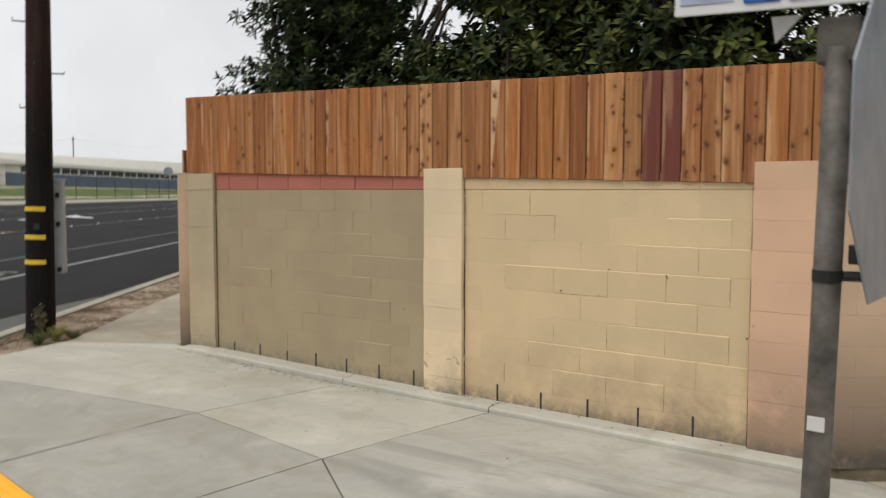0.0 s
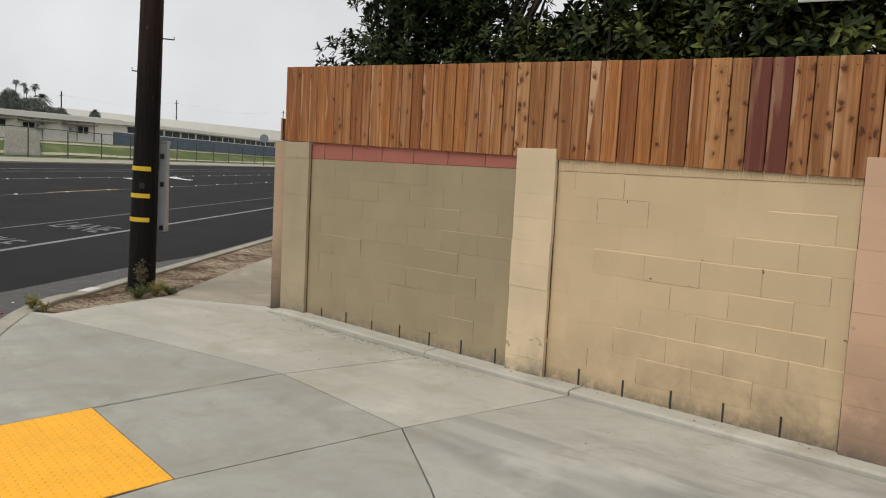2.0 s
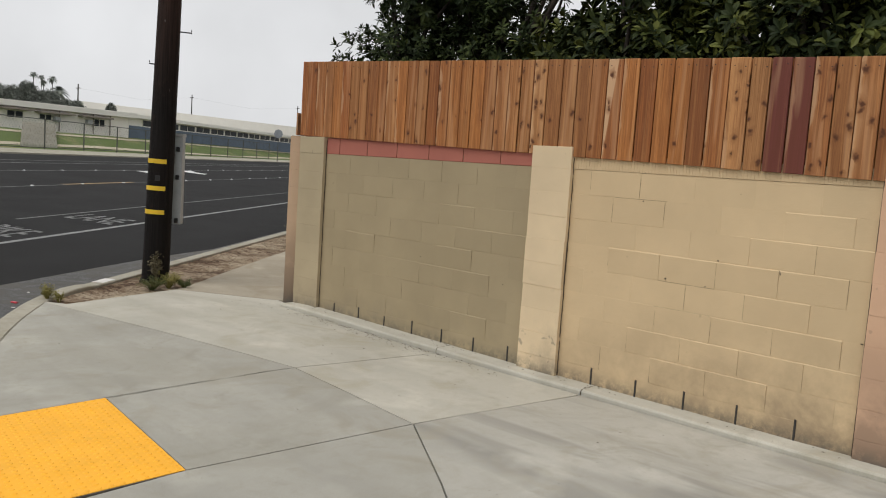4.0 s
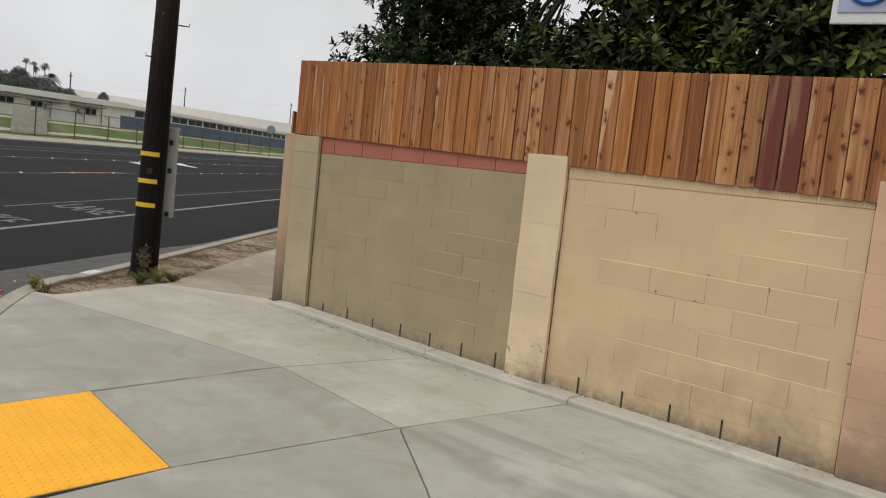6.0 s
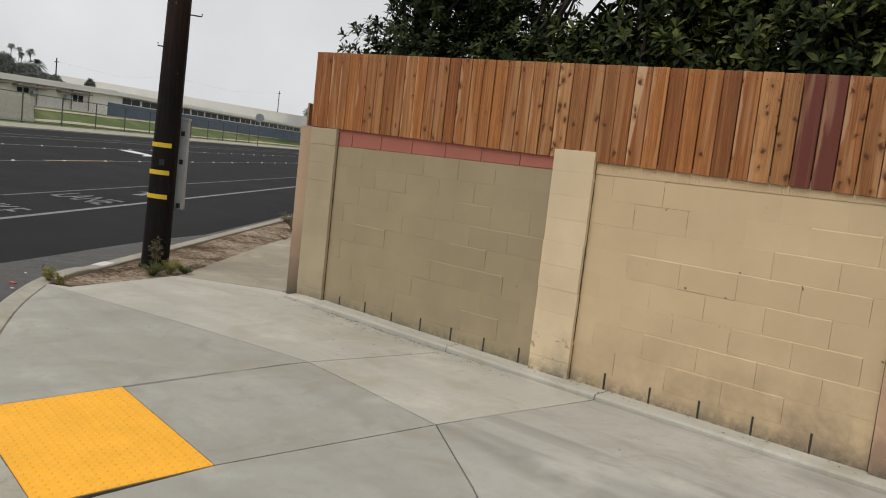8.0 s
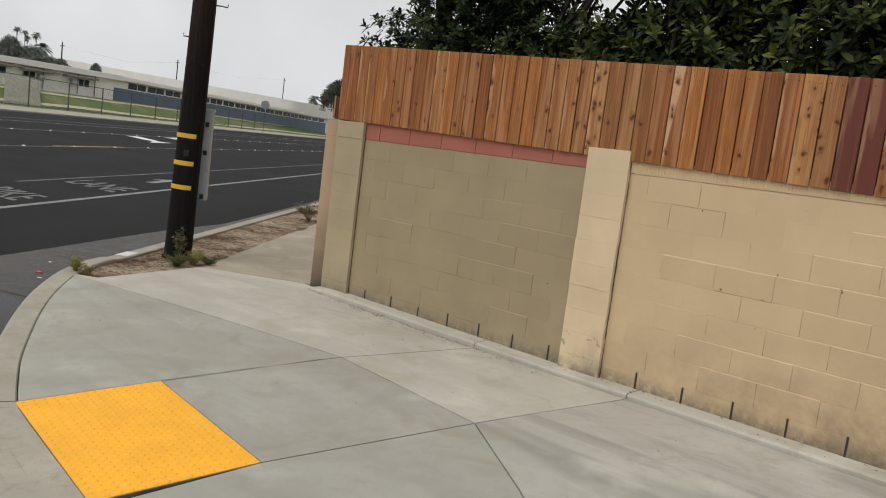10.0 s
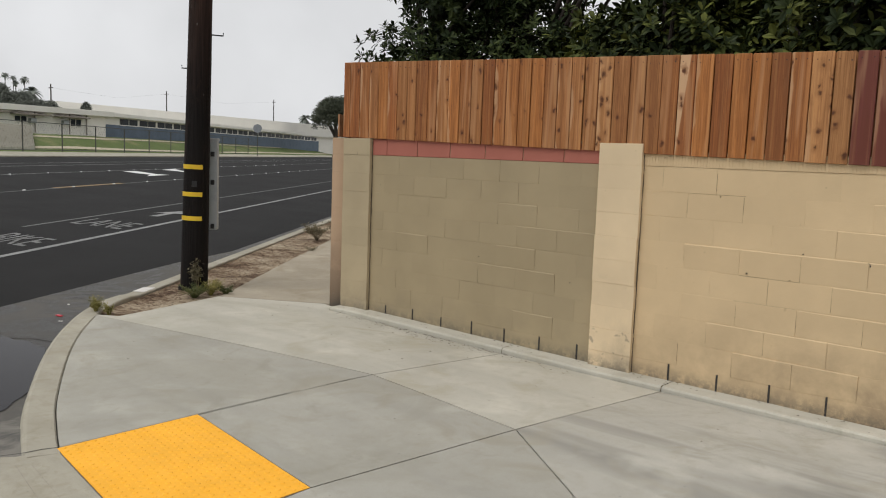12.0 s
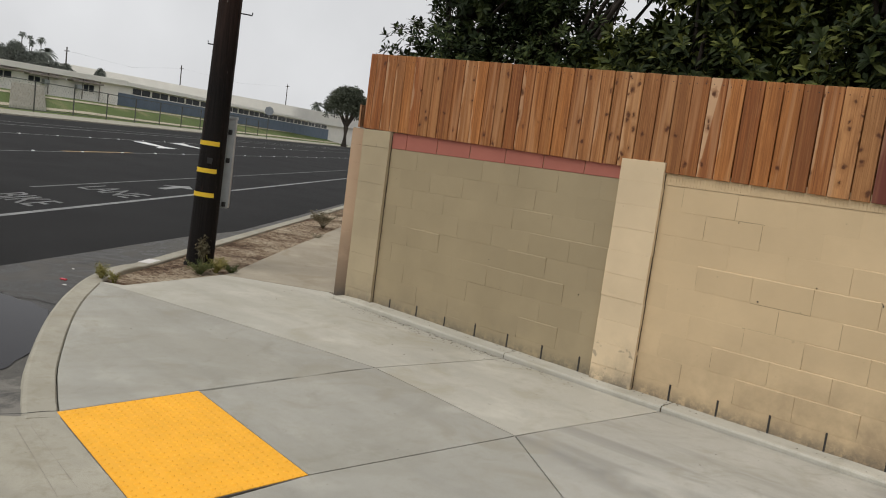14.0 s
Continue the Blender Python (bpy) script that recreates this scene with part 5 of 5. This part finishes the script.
def steel_fence(n, d0, d1, step, height):
    f = thing("chain_link_fence", st(n, d0, bank_z(n, d0)), "weathered chain-link fence along the lawn", "fence")
    base = st(n, d0, bank_z(n, d0))
    d = d0
    post = mesh_of("post", tube([(0, 0, -0.2), (0, 0, height)], 0.07, 8), FENCE_STEEL)
    while d <= d1:
        o = part("post", post, None, f)
        o.location = st(n, d, bank_z(n, d)) - base
        d += step
    for h in (height - 0.04, height * 0.06):
        pts = [st(n, q, bank_z(n, q) + h) - base for q in np.arange(d0, d1, step)]
        part("rail", tube(pts, 0.045, 6), FENCE_STEEL, f)
    mesh_bm = bmesh.new()
    for q in np.arange(d0, d1, 0.5):
        for s in (1, -1):
            p0, p1 = st(n, q, bank_z(n, q) + 0.1) - base, st(n, q + s * 2.2, bank_z(n, q + s * 2.2) + height - 0.05) - base
            tube([p0, p1], 0.0035, 3, mesh_bm, caps=False)
    tagged(part("wire_mesh", mesh_bm, FENCE_STEEL, f), kind="stuff")
    return f


steel_fence(48.0, 5.1, 150, 7.35, 3.0)


def spot(range_m, ux, uy, z=0.0):
    """A place range_m from the corner along a bearing."""
    return Vector((2.05 + ux * range_m, -6.11 + uy * range_m, z))


def school_wing(p, q, depth, z0, eave, roof, label, openings, low_band=None):
    """A long low building: stucco wall, deep fascia, roof slab, windows with awnings."""
    run = (q - p)
    run.z = 0
    length = run.length
    run.normalize()
    yaw = math.atan2(run.y, run.x)
    b = thing("school_building", (p.x, p.y, 0), label, "building")
    b.rotation_euler = (0, 0, yaw)
    part("wall", box(0, length, 0, depth, z0, eave + 0.1), WHITE_WALL, b)
    part("roof", box(-0.8, length + 0.8, -0.9, depth + 0.8, eave, roof, 0.05), ROOF_PALE, b, "deep pale roof fascia")
    if low_band:
        part("panel", box(low_band[0], low_band[1], -0.12, 0.0, z0, low_band[2], 0.02), SLATE_WALL, b, "blue-grey wall panel")
    for x, w, zb, zt, kind in openings:
        win = part("window", box(x, x + w, -0.05, 0.02, zb, zt), GLASS_DARK, b, "dark window")
        for fx in (x - 0.08, x + w / 2 - 0.04, x + w):
            part("frame", box(fx, fx + 0.08, -0.1, 0.0, zb, zt), WHITE_WALL, win)
        part("frame", box(x - 0.1, x + w + 0.1, -0.14, 0.0, zb - 0.12, zb), WHITE_WALL, win)
        if kind:
            part("awning", box(kind[0], kind[1], -1.3, -0.05, zt + 0.14, zt + 0.36, 0.04), TRIM_BROWN, b, "flat grey-brown awning over the window")
    return b


wing_a = school_wing(spot(113, -0.9534, 0.3015), spot(126, -0.9026, 0.4306), 14, 0.5, 5.65, 6.4, "low white stucco school wing with dark windows and awnings",
                     [(2.3, 2.1, 4.3, 5.1, (1.0, 5.2)), (6.75, 1.7, 4.4, 5.0, (6.1, 11.3)), (15.1, 1.7, 4.1, 5.0, (12.5, 17.4))])
for x in (9.6, 14.9, 17.7):
    part("downpipe", tube([(x, -0.15, 3.0), (x, -0.15, 5.8)], 0.07, 6), TRIM_BROWN, wing_a)
for x in (8.7, 13.7):
    part("air_conditioner", box(x, x + 0.8, -0.6, 0.0, 4.2, 4.8, 0.05), GREY_BOX, wing_a, "grey window air conditioner")
wing_b = school_wing(spot(132, -0.9026, 0.4306), spot(222, -0.79, 0.613), 24, 0.5, 5.9, 6.5, "long white school wing with a strip of windows over blue panels",
                     [(4 + 6.2 * i, 5.6, 4.85, 5.75, 0) for i in range(18)], (0, 118, 4.75))
hall = school_wing(spot(170, -0.9225, 0.386), spot(268, -0.735, 0.678), 30, 0.5, 6.0, 9.4, "taller pale school hall behind the window wing", [])


def plain_sign(px, rm, z, r):
    """A road sign seen from behind, far off."""
    az = math.atan2(784 - px, 1438.5) + radians(42.62)
    p = spot(rm, -math.sin(az), math.cos(az))
    t = thing("road_sign", (p.x, p.y, 0.7), "grey back of a road sign across the avenue", "road sign")
    t.rotation_euler = (0, 0, az)
    part("post", tube([(0, 0, 0), (0, 0, z - 0.7)], 0.06, 8), FENCE_STEEL, t)
    bm = tube([(0, -0.08, z - 0.7), (0, -0.03, z - 0.7)], r, 8)
    part("plate", bm, SIGN_BACK, t)


plain_sign(471, 140, 5.3, 0.75)


def palm(p, height, size, rnd):
    r = random.Random(rnd)
    t = thing("palm_tree", (p.x, p.y, 1.0), "tall fan palm seen against the sky", "palm", "palms")
    part("trunk", tube([(0, 0, 0), (0.3, 0, height * 0.5), (0.1, 0, height)], [0.2, 0.13, 0.11], 8), BARK, t)
    verts, faces = [], []
    top = Vector((0.1, 0, height))
    for _ in range(42):
        a, e = r.uniform(0, math.tau), r.uniform(-0.9, 1.2)
        out = Vector((math.cos(a) * math.cos(e), math.sin(a) * math.cos(e), math.sin(e)))
        side = out.cross(Vector((0, 0, 1))).normalized()
        base = len(verts)
        for i in range(5):
            s = i / 4
            c = top + out * size * s - Vector((0, 0, 0.55 * size * s * s))
            w = size * 0.16 * math.sin(math.pi * (0.15 + 0.8 * s))
            verts += [tuple(c + side * w - Vector((0, 0, w * 0.5))), tuple(c), tuple(c - side * w - Vector((0, 0, w * 0.5)))]
        for i in range(4):
            k = base + i * 3
            faces += [(k, k + 1, k + 4, k + 3), (k + 1, k + 2, k + 5, k + 4)]
    me = bpy.data.meshes.new("fronds")
    me.from_pydata(verts, [], faces)
    me.materials.append(LEAF_HAZED)
    part("fronds", me, None, t)
    return t


for ux, uy, slope, sz in ((-0.9408, 0.3389, 0.0693, 0.85), (-0.9382, 0.3461, 0.0673, 0.7), (-0.9374, 0.3483, 0.0622, 0.75), (-0.9344, 0.3563, 0.0664, 0.95), (-0.932, 0.3624, 0.0535, 2.0)):
    palm(spot(170, ux, uy), 0.93 + slope * 170, sz, int(uy * 1000))
palm(spot(300, -0.785, 0.6195), 12.6, 3.0, 558)


def far_tree(p, z0, height, w, rnd, label, trunk=0.35, leaf=None):
    r = random.Random(rnd)
    t = thing("tree", (p.x, p.y, z0), label, "tree")
    bm = tube([(0, 0, -0.3), (0.1, 0, height * 0.3), (-0.2, 0.1, height * 0.6)], [trunk, trunk * 0.75, trunk * 0.4], 10)
    centres = []
    for _ in range(9):
        a = r.uniform(0, math.tau)
        end = Vector((w * 0.6 * math.cos(a), w * 0.6 * math.sin(a), height * r.uniform(0.6, 0.9)))
        tube([(0.1, 0, height * 0.32), end * 0.55 + Vector((0, 0, height * 0.2)), end], [trunk * 0.45, trunk * 0.25, 0.05], 7, bm)
    for _ in range(420 if trunk < 0.5 else 620):
        v = Vector((r.gauss(0, 1), r.gauss(0, 1), r.gauss(0, 1))).normalized() * r.random() ** 0.4
        droop = (-0.2 if trunk < 0.5 else -0.3) * height * (v.x ** 2 + v.y ** 2) ** (1.0 if trunk < 0.5 else 2.2)
        droop *= 1.0 + 0.5 * noise.noise(v * 3.0)
        centres.append((v.x * w, v.y * w, height * 0.82 + v.z * height * 0.19 + droop))
    part("trunk", bm, GREY_BARK, t, smooth=True)
    me = leaf_cloud("crown", centres, 40, height * 0.036, rnd, height * 0.06)
    me.materials.append(leaf or LEAF_HAZED)
    tagged(part("crown", me, None, t), kind="stuff")
    return t


az = math.atan2(784 - 607, 1438.5) + radians(42.62)
far_tree(spot(205, -math.sin(az), math.cos(az)), 0.9, 14.0, 5.8, 31, "round-headed dark street tree across the avenue", 0.8, LEAF_STREET)
for ux, uy, slope, w in ((-0.952, 0.306, 0.054, 2.4), (-0.947, 0.3213, 0.0525, 2.6), (-0.9427, 0.3337, 0.0585, 1.7), (-0.939, 0.344, 0.0505, 2.2), (-0.9352, 0.3542, 0.052, 2.0), (-0.9291, 0.3699, 0.0445, 1.8), (-0.9248, 0.3804, 0.0425, 1.6), (-0.911, 0.4125, 0.0432, 0.8)):
    far_tree(spot(155, ux, uy), 1.0, 0.93 + slope * 155, w, int(uy * 1000), "dark garden tree behind the school roof")


def far_pole(px, rm, top):
    az = math.atan2(784 - px, 1438.5) + radians(42.62)
    p = spot(rm, -math.sin(az), math.cos(az))
    t = thing("utility_pole", (p.x, p.y, 0.5), "thin distant timber utility pole", "utility pole", "distant poles")
    part("shaft", tube([(0, 0, 0), (0, 0, top)], [0.2, 0.13], 8), BARK, t)
    part("crossarm", box(-1.0, 1.0, -0.08, 0.08, top - 0.9, top - 0.75), BARK, t)
    return p + Vector((0, 0, top - 0.3))


tops = [far_pole(px, rm, h) for px, rm, h in ((112, 190, 13.3), (312, 245, 16.6), (498, 300, 19.0))]
for a, b in zip(tops, tops[1:]):
    mid = a.lerp(b, 0.5) - Vector((0, 0, 1.6))
    tagged(part("overhead_wire", tube([a, a.lerp(mid, 0.55), mid, b.lerp(mid, 0.55), b], 0.009, 5), FENCE_STEEL), "thin dark overhead wire between distant poles", "wire")


# pale steps up the lawn bank to the school
steps = thing("concrete_steps", st(50, 70, 0), "pale concrete steps up the lawn bank", "steps")
for i in range(14):
    n = 50.0 + 0.55 * i
    e = 70.4 + 1.62 * (n - 50)
    lo, hi = bank_z(n, 85) - 0.4, bank_z(n + 0.55, 85) + 0.14 + 0.06 * i
    poly = [tuple((st(a, c) - st(50, 70))[:2]) for a, c in ((n, e), (n + 0.55, e + 0.9), (n + 0.55, e + 7.4), (n, e + 6.5))]
    part("step", prism(poly, lo, hi), WALK, steps)


# ---- small things on the ground ----
lit = random.Random(21)


def weed(x, y, z, height, spread, leaf, rnd, label, stems=14):
    """A tuft of thin stems with small leaves."""
    r = random.Random(rnd)
    t = thing("weed", (x, y, z), label, "weed")
    bm = bmesh.new()
    tips = []
    for _ in range(stems):
        a, l = r.uniform(0, math.tau), r.uniform(0.3, 1.0)
        end = Vector((math.cos(a) * spread * l, math.sin(a) * spread * l, height * r.uniform(0.5, 1.0)))
        mid = end * 0.5 + Vector((0, 0, height * 0.12))
        tube([(0, 0, -0.01), mid, end], [0.004, 0.003, 0.0015], 5, bm)
        tips += [tuple(end), tuple(mid.lerp(end, 0.5)), tuple(mid)]
    tagged(part("stalk_tuft", bm, leaf, t), kind="stuff")
    me = leaf_cloud("leaf_tuft", tips, 10, max(0.016, height * 0.1), rnd, max(0.014, height * 0.1))
    me.materials.append(leaf)
    tagged(part("leaf_tuft", me, None, t), kind="stuff")
    return t


weed(-6.27, -0.98, 0.165, 0.17, 0.19, LEAF_WEED, 4, "low bushy green weed at the foot of the pole", 46)
weed(-6.5, -0.8, 0.17, 0.42, 0.09, LEAF_DRY, 6, "tall thin half-dry weed stalks against the pole", 8)
weed(-6.3, -0.75, 0.17, 0.2, 0.15, LEAF_YELLOW, 5, "yellow-green weed at the foot of the pole", 34)
weed(-6.18, -0.62, 0.18, 0.12, 0.12, LEAF_WEED, 7, "low green weed at the pavement's edge", 26)
weed(-6.02, -2.27, 0.16, 0.2, 0.1, LEAF_YELLOW, 8, "yellow-green weed behind the kerb", 22)
weed(-5.87, -2.2, 0.16, 0.15, 0.09, LEAF_YELLOW, 9, "half-dry weed behind the kerb", 14)
weed(-10.35, 4.15, 0.18, 0.36, 0.45, LEAF_DRY, 10, "dry tumbled weed on the soil strip", 34)
weed(-13.2, 7.7, 0.18, 0.35, 0.4, LEAF_DRY, 11, "dry weed on the soil strip", 26)
weed(-9.0, 2.9, 0.18, 0.1, 0.15, LEAF_DRY, 12, "small dry weed on the soil strip", 10)


def scatter(name, label, category, material, spots_, size, rnd, lift=0.002):
    """Loose flakes lying on the ground, joined."""
    r = random.Random(rnd)
    bm = bmesh.new()
    for x, y, z in spots_:
        s = size * r.uniform(0.5, 1.3)
        a = r.uniform(0, math.tau)
        ring = []
        for k in range(5):
            q = a + k * math.tau / 5
            e = s * (1.0 if k % 2 else 0.55)
            ring.append(bm.verts.new((x + e * math.cos(q), y + e * 0.55 * math.sin(q), z + lift + r.uniform(0, 0.25) * s)))
        top = bm.verts.new((x, y, z + lift + s * 0.3))
        for k in range(5):
            bm.faces.new((ring[k], ring[(k + 1) % 5], top))
    return tagged(part(name, bm, material), label, category, kind="stuff")


spots_ = []
for _ in range(260):
    x = lit.gauss(-3.3, 0.8)
    y = -0.205 - abs(lit.gauss(0, 0.09))
    spots_.append((x, y, walk_z(x, y)))
for _ in range(70):
    x, y = lit.uniform(-4.6, 1.2), lit.uniform(-0.17, -0.01)
    spots_.append((x, y, 0.19 + 0.0105 * max(0, -x - 1.5)))
for _ in range(48):
    x, y = lit.uniform(-5.6, 1.0), lit.uniform(-3.6, -0.3)
    if y > -2.3 - 0.15 * (x + 2):
        spots_.append((x, y, walk_z(x, y)))
for _ in range(9):
    x, y = lit.uniform(-4.9, -2.8), lit.uniform(-3.2, -2.0)
    if y > -3.3 - 0.55 * (x + 4.4):
        spots_.append((x, y, walk_z(x, y)))
scatter("leaf_litter", "scattered small dead leaves on the pavement", "leaf litter", DEAD_LEAF, spots_, 0.0125, 3)

chips = []
for _ in range(1000):
    n, d = lit.uniform(5.3, 6.05), lit.uniform(2.2, 16)
    if d < 3.4 and n < 6.1 - (d - 1.9) * 0.5:
        continue
    p = st(n, d)
    chips.append((p.x, p.y, 0.185))
scatter("wood_chips", "dry bark and twig scraps on the bare soil", "debris", DEAD_LEAF, chips, 0.02, 4)
clods = [(c[0] + 0.1, c[1] + 0.05, c[2] - 0.004) for c in chips[::3]]
scatter("soil_clods", "pale dry soil clods", "soil", SOIL, clods, 0.035, 5)

# puddle in the gutter
bm = bmesh.new()
ring = []
for k in range(140):
    a = k * math.tau / 140
    r = 1.0 + 0.16 * noise.noise((math.cos(a) * 1.6, math.sin(a) * 1.6, 5)) + 0.1 * noise.noise((math.cos(a) * 5, math.sin(a) * 5, 2))
    u, v = math.cos(a) * 1.42 * r, math.sin(a) * 0.8 * r
    ring.append(bm.verts.new((-4.95 + u * -0.87 + v * -0.5, -4.0 + u * 0.5 + v * -0.87, 0.0565)))
bm.faces.new(ring)
bmesh.ops.recalc_face_normals(bm, faces=bm.faces)
if list(bm.faces)[0].normal.z < 0:
    bmesh.ops.reverse_faces(bm, faces=bm.faces)
tagged(part("puddle", bm, PUDDLE), "shallow dark puddle in the gutter", "puddle", kind="structure")

# cracks and joints in the gutter
def crack(points, w, z):
    bm = bmesh.new()
    pts = [Vector((*p, z)) for p in points]
    rows = []
    for i, p in enumerate(pts):
        t = (pts[min(i + 1, len(pts) - 1)] - pts[max(i - 1, 0)]).normalized()
        s = Vector((-t.y, t.x, 0)) * w * lit.uniform(0.5, 1.3)
        rows.append((bm.verts.new(p + s), bm.verts.new(p - s)))
    for a, b in zip(rows, rows[1:]):
        bm.faces.new((a[0], a[1], b[1], b[0]))
    bmesh.ops.recalc_face_normals(bm, faces=bm.faces)
    if list(bm.faces)[0].normal.z < 0:
        bmesh.ops.reverse_faces(bm, faces=bm.faces)
    return part("crack", bm, DARK_GAP, apron, "dark open crack")


crack([(-7.4, -3.75), (-6.9, -3.5), (-6.45, -3.36), (-6.19, -3.33), (-6.05, -3.18), (-5.83, -2.97), (-5.54, -2.86)], 0.012, 0.0535)
crack([(-6.24, -3.12), (-6.1, -3.26), (-5.92, -3.36), (-5.71, -3.3)], 0.011, 0.0538)
crack([(-7.73, -1.76), (-7.45, -1.7), (-7.14, -1.72)], 0.008, 0.0535)
crack([(-7.25, -1.0), (-7.5, -1.25), (-7.85, -1.6)], 0.008, 0.0535)
for a, b in (((-2.64, -4.306), (-1.64, -4.47)), ((-2.6, -4.235), (-1.69, -4.355))):
    pts = [tuple(Vector(a).lerp(Vector(b), i / 12)) for i in range(13)]
    o = crack(pts, 0.0011, 0.0785)
    o.name = "tool_line"
    o["label"] = "faint tooled line in the ramp lip"
    o.parent = pavement
    o.data.materials[0] = TRIM_BROWN
crack([(-2.83, -4.315), (-2.9, -4.36), (-3.05, -4.4), (-3.3, -4.5)], 0.006, 0.064)
o = crack([(-2.74, -4.02), (-2.77, -4.1), (-2.785, -4.22), (-2.83, -4.34), (-2.88, -4.47)], 0.005, 0.0875)
o.parent = pavement
o["label"] = "dark joint between kerb and ramp lip"
crack([(-8.4, 0.3), (-8.8, 0.05)], 0.006, 0.0535)

# litter in the gutter
bm = box(-0.035, 0.035, -0.02, 0.02, 0, 0.014, 0.005)
o = tagged(part("litter", bm, PLASTIC_RED), "flattened red plastic scrap in the gutter", "litter")
o.matrix_world = pose(-6.72, -2.35, 0.052, 0, 4, 30)
for x, y, s in ((-7.05, -1.2, 0.03), (-6.45, -2.45, 0.022), (-7.3, -2.0, 0.02)):
    o = tagged(part("litter", box(-s, s, -s * 0.6, s * 0.6, 0, 0.006, 0.002), PAPER), "scrap of white paper in the gutter", "litter")
    o.matrix_world = pose(x, y, 0.052, 2, 0, 50 * x)


# ---- scars on the painted wall ----
def scar(x, z, w, h, parent, face=0.0):
    bm = bmesh.new()
    w, h = w * 0.7, h * 0.7
    ring = [bm.verts.new((x + w * (1 + lit.uniform(-0.35, 0.35)) * math.cos(k * math.tau / 9), face - 0.0062, z + h * (1 + lit.uniform(-0.35, 0.35)) * math.sin(k * math.tau / 9))) for k in range(9)]
    top = [bm.verts.new((v.co.x, face + 0.004, v.co.z)) for v in ring]
    bm.faces.new(ring)
    for k in range(9):
        bm.faces.new((ring[k], ring[(k + 1) % 9], top[(k + 1) % 9], top[k]))
    bmesh.ops.recalc_face_normals(bm, faces=bm.faces)
    return part("chip", bm, DARK_GAP, parent, "small dark chip in the paint")


for x, z, w, h in ((-0.196, 1.138, 0.012, 0.007), (0.633, 1.307, 0.016, 0.006), (0.645, 1.29, 0.006, 0.014), (0.12, 1.125, 0.007, 0.004),
                   (-0.44, 1.7, 0.004, 0.008), (0.2, 1.325, 0.007, 0.006), (1.2, 0.92, 0.012, 0.004)):
    scar(x, z, w, h, wall_right)
for x, z, w, h in ((-4.2, 1.6, 0.006, 0.004), (-2.8, 0.98, 0.006, 0.004), (-1.75, 0.86, 0.006, 0.006)):
    scar(x, z, w, h, wall_left)
# hairline joints that show through the paint
for x0, x1, z in ((-3.28, -2.36, 0.7195), (-0.69, -0.24, 1.712), (-0.9, -0.44, 1.9105), (-0.28, 0.18, 0.918), (-4.3, -3.48, 1.712), (-0.25, 0.19, 1.1165), (-4.17, -3.95, 0.918)):
    w = wall_left if x1 < -1.3 else wall_right
    part("open_joint", box(x0, x1, -0.0012, 0.02, z - 0.0011, z + 0.0011), JOINT_TONE, w, "thin open joint")
o = tagged(part("paint_mark", box(-0.16, 0.16, -0.07, 0.07, 0, 0.003, 0.001), PAPER), "faded white paint patch on the kerb top", "paint mark", kind="structure")
p = st(6.21, 3.35)
o.matrix_world = pose(p.x, p.y, 0.206, 0, 0, 128.6)
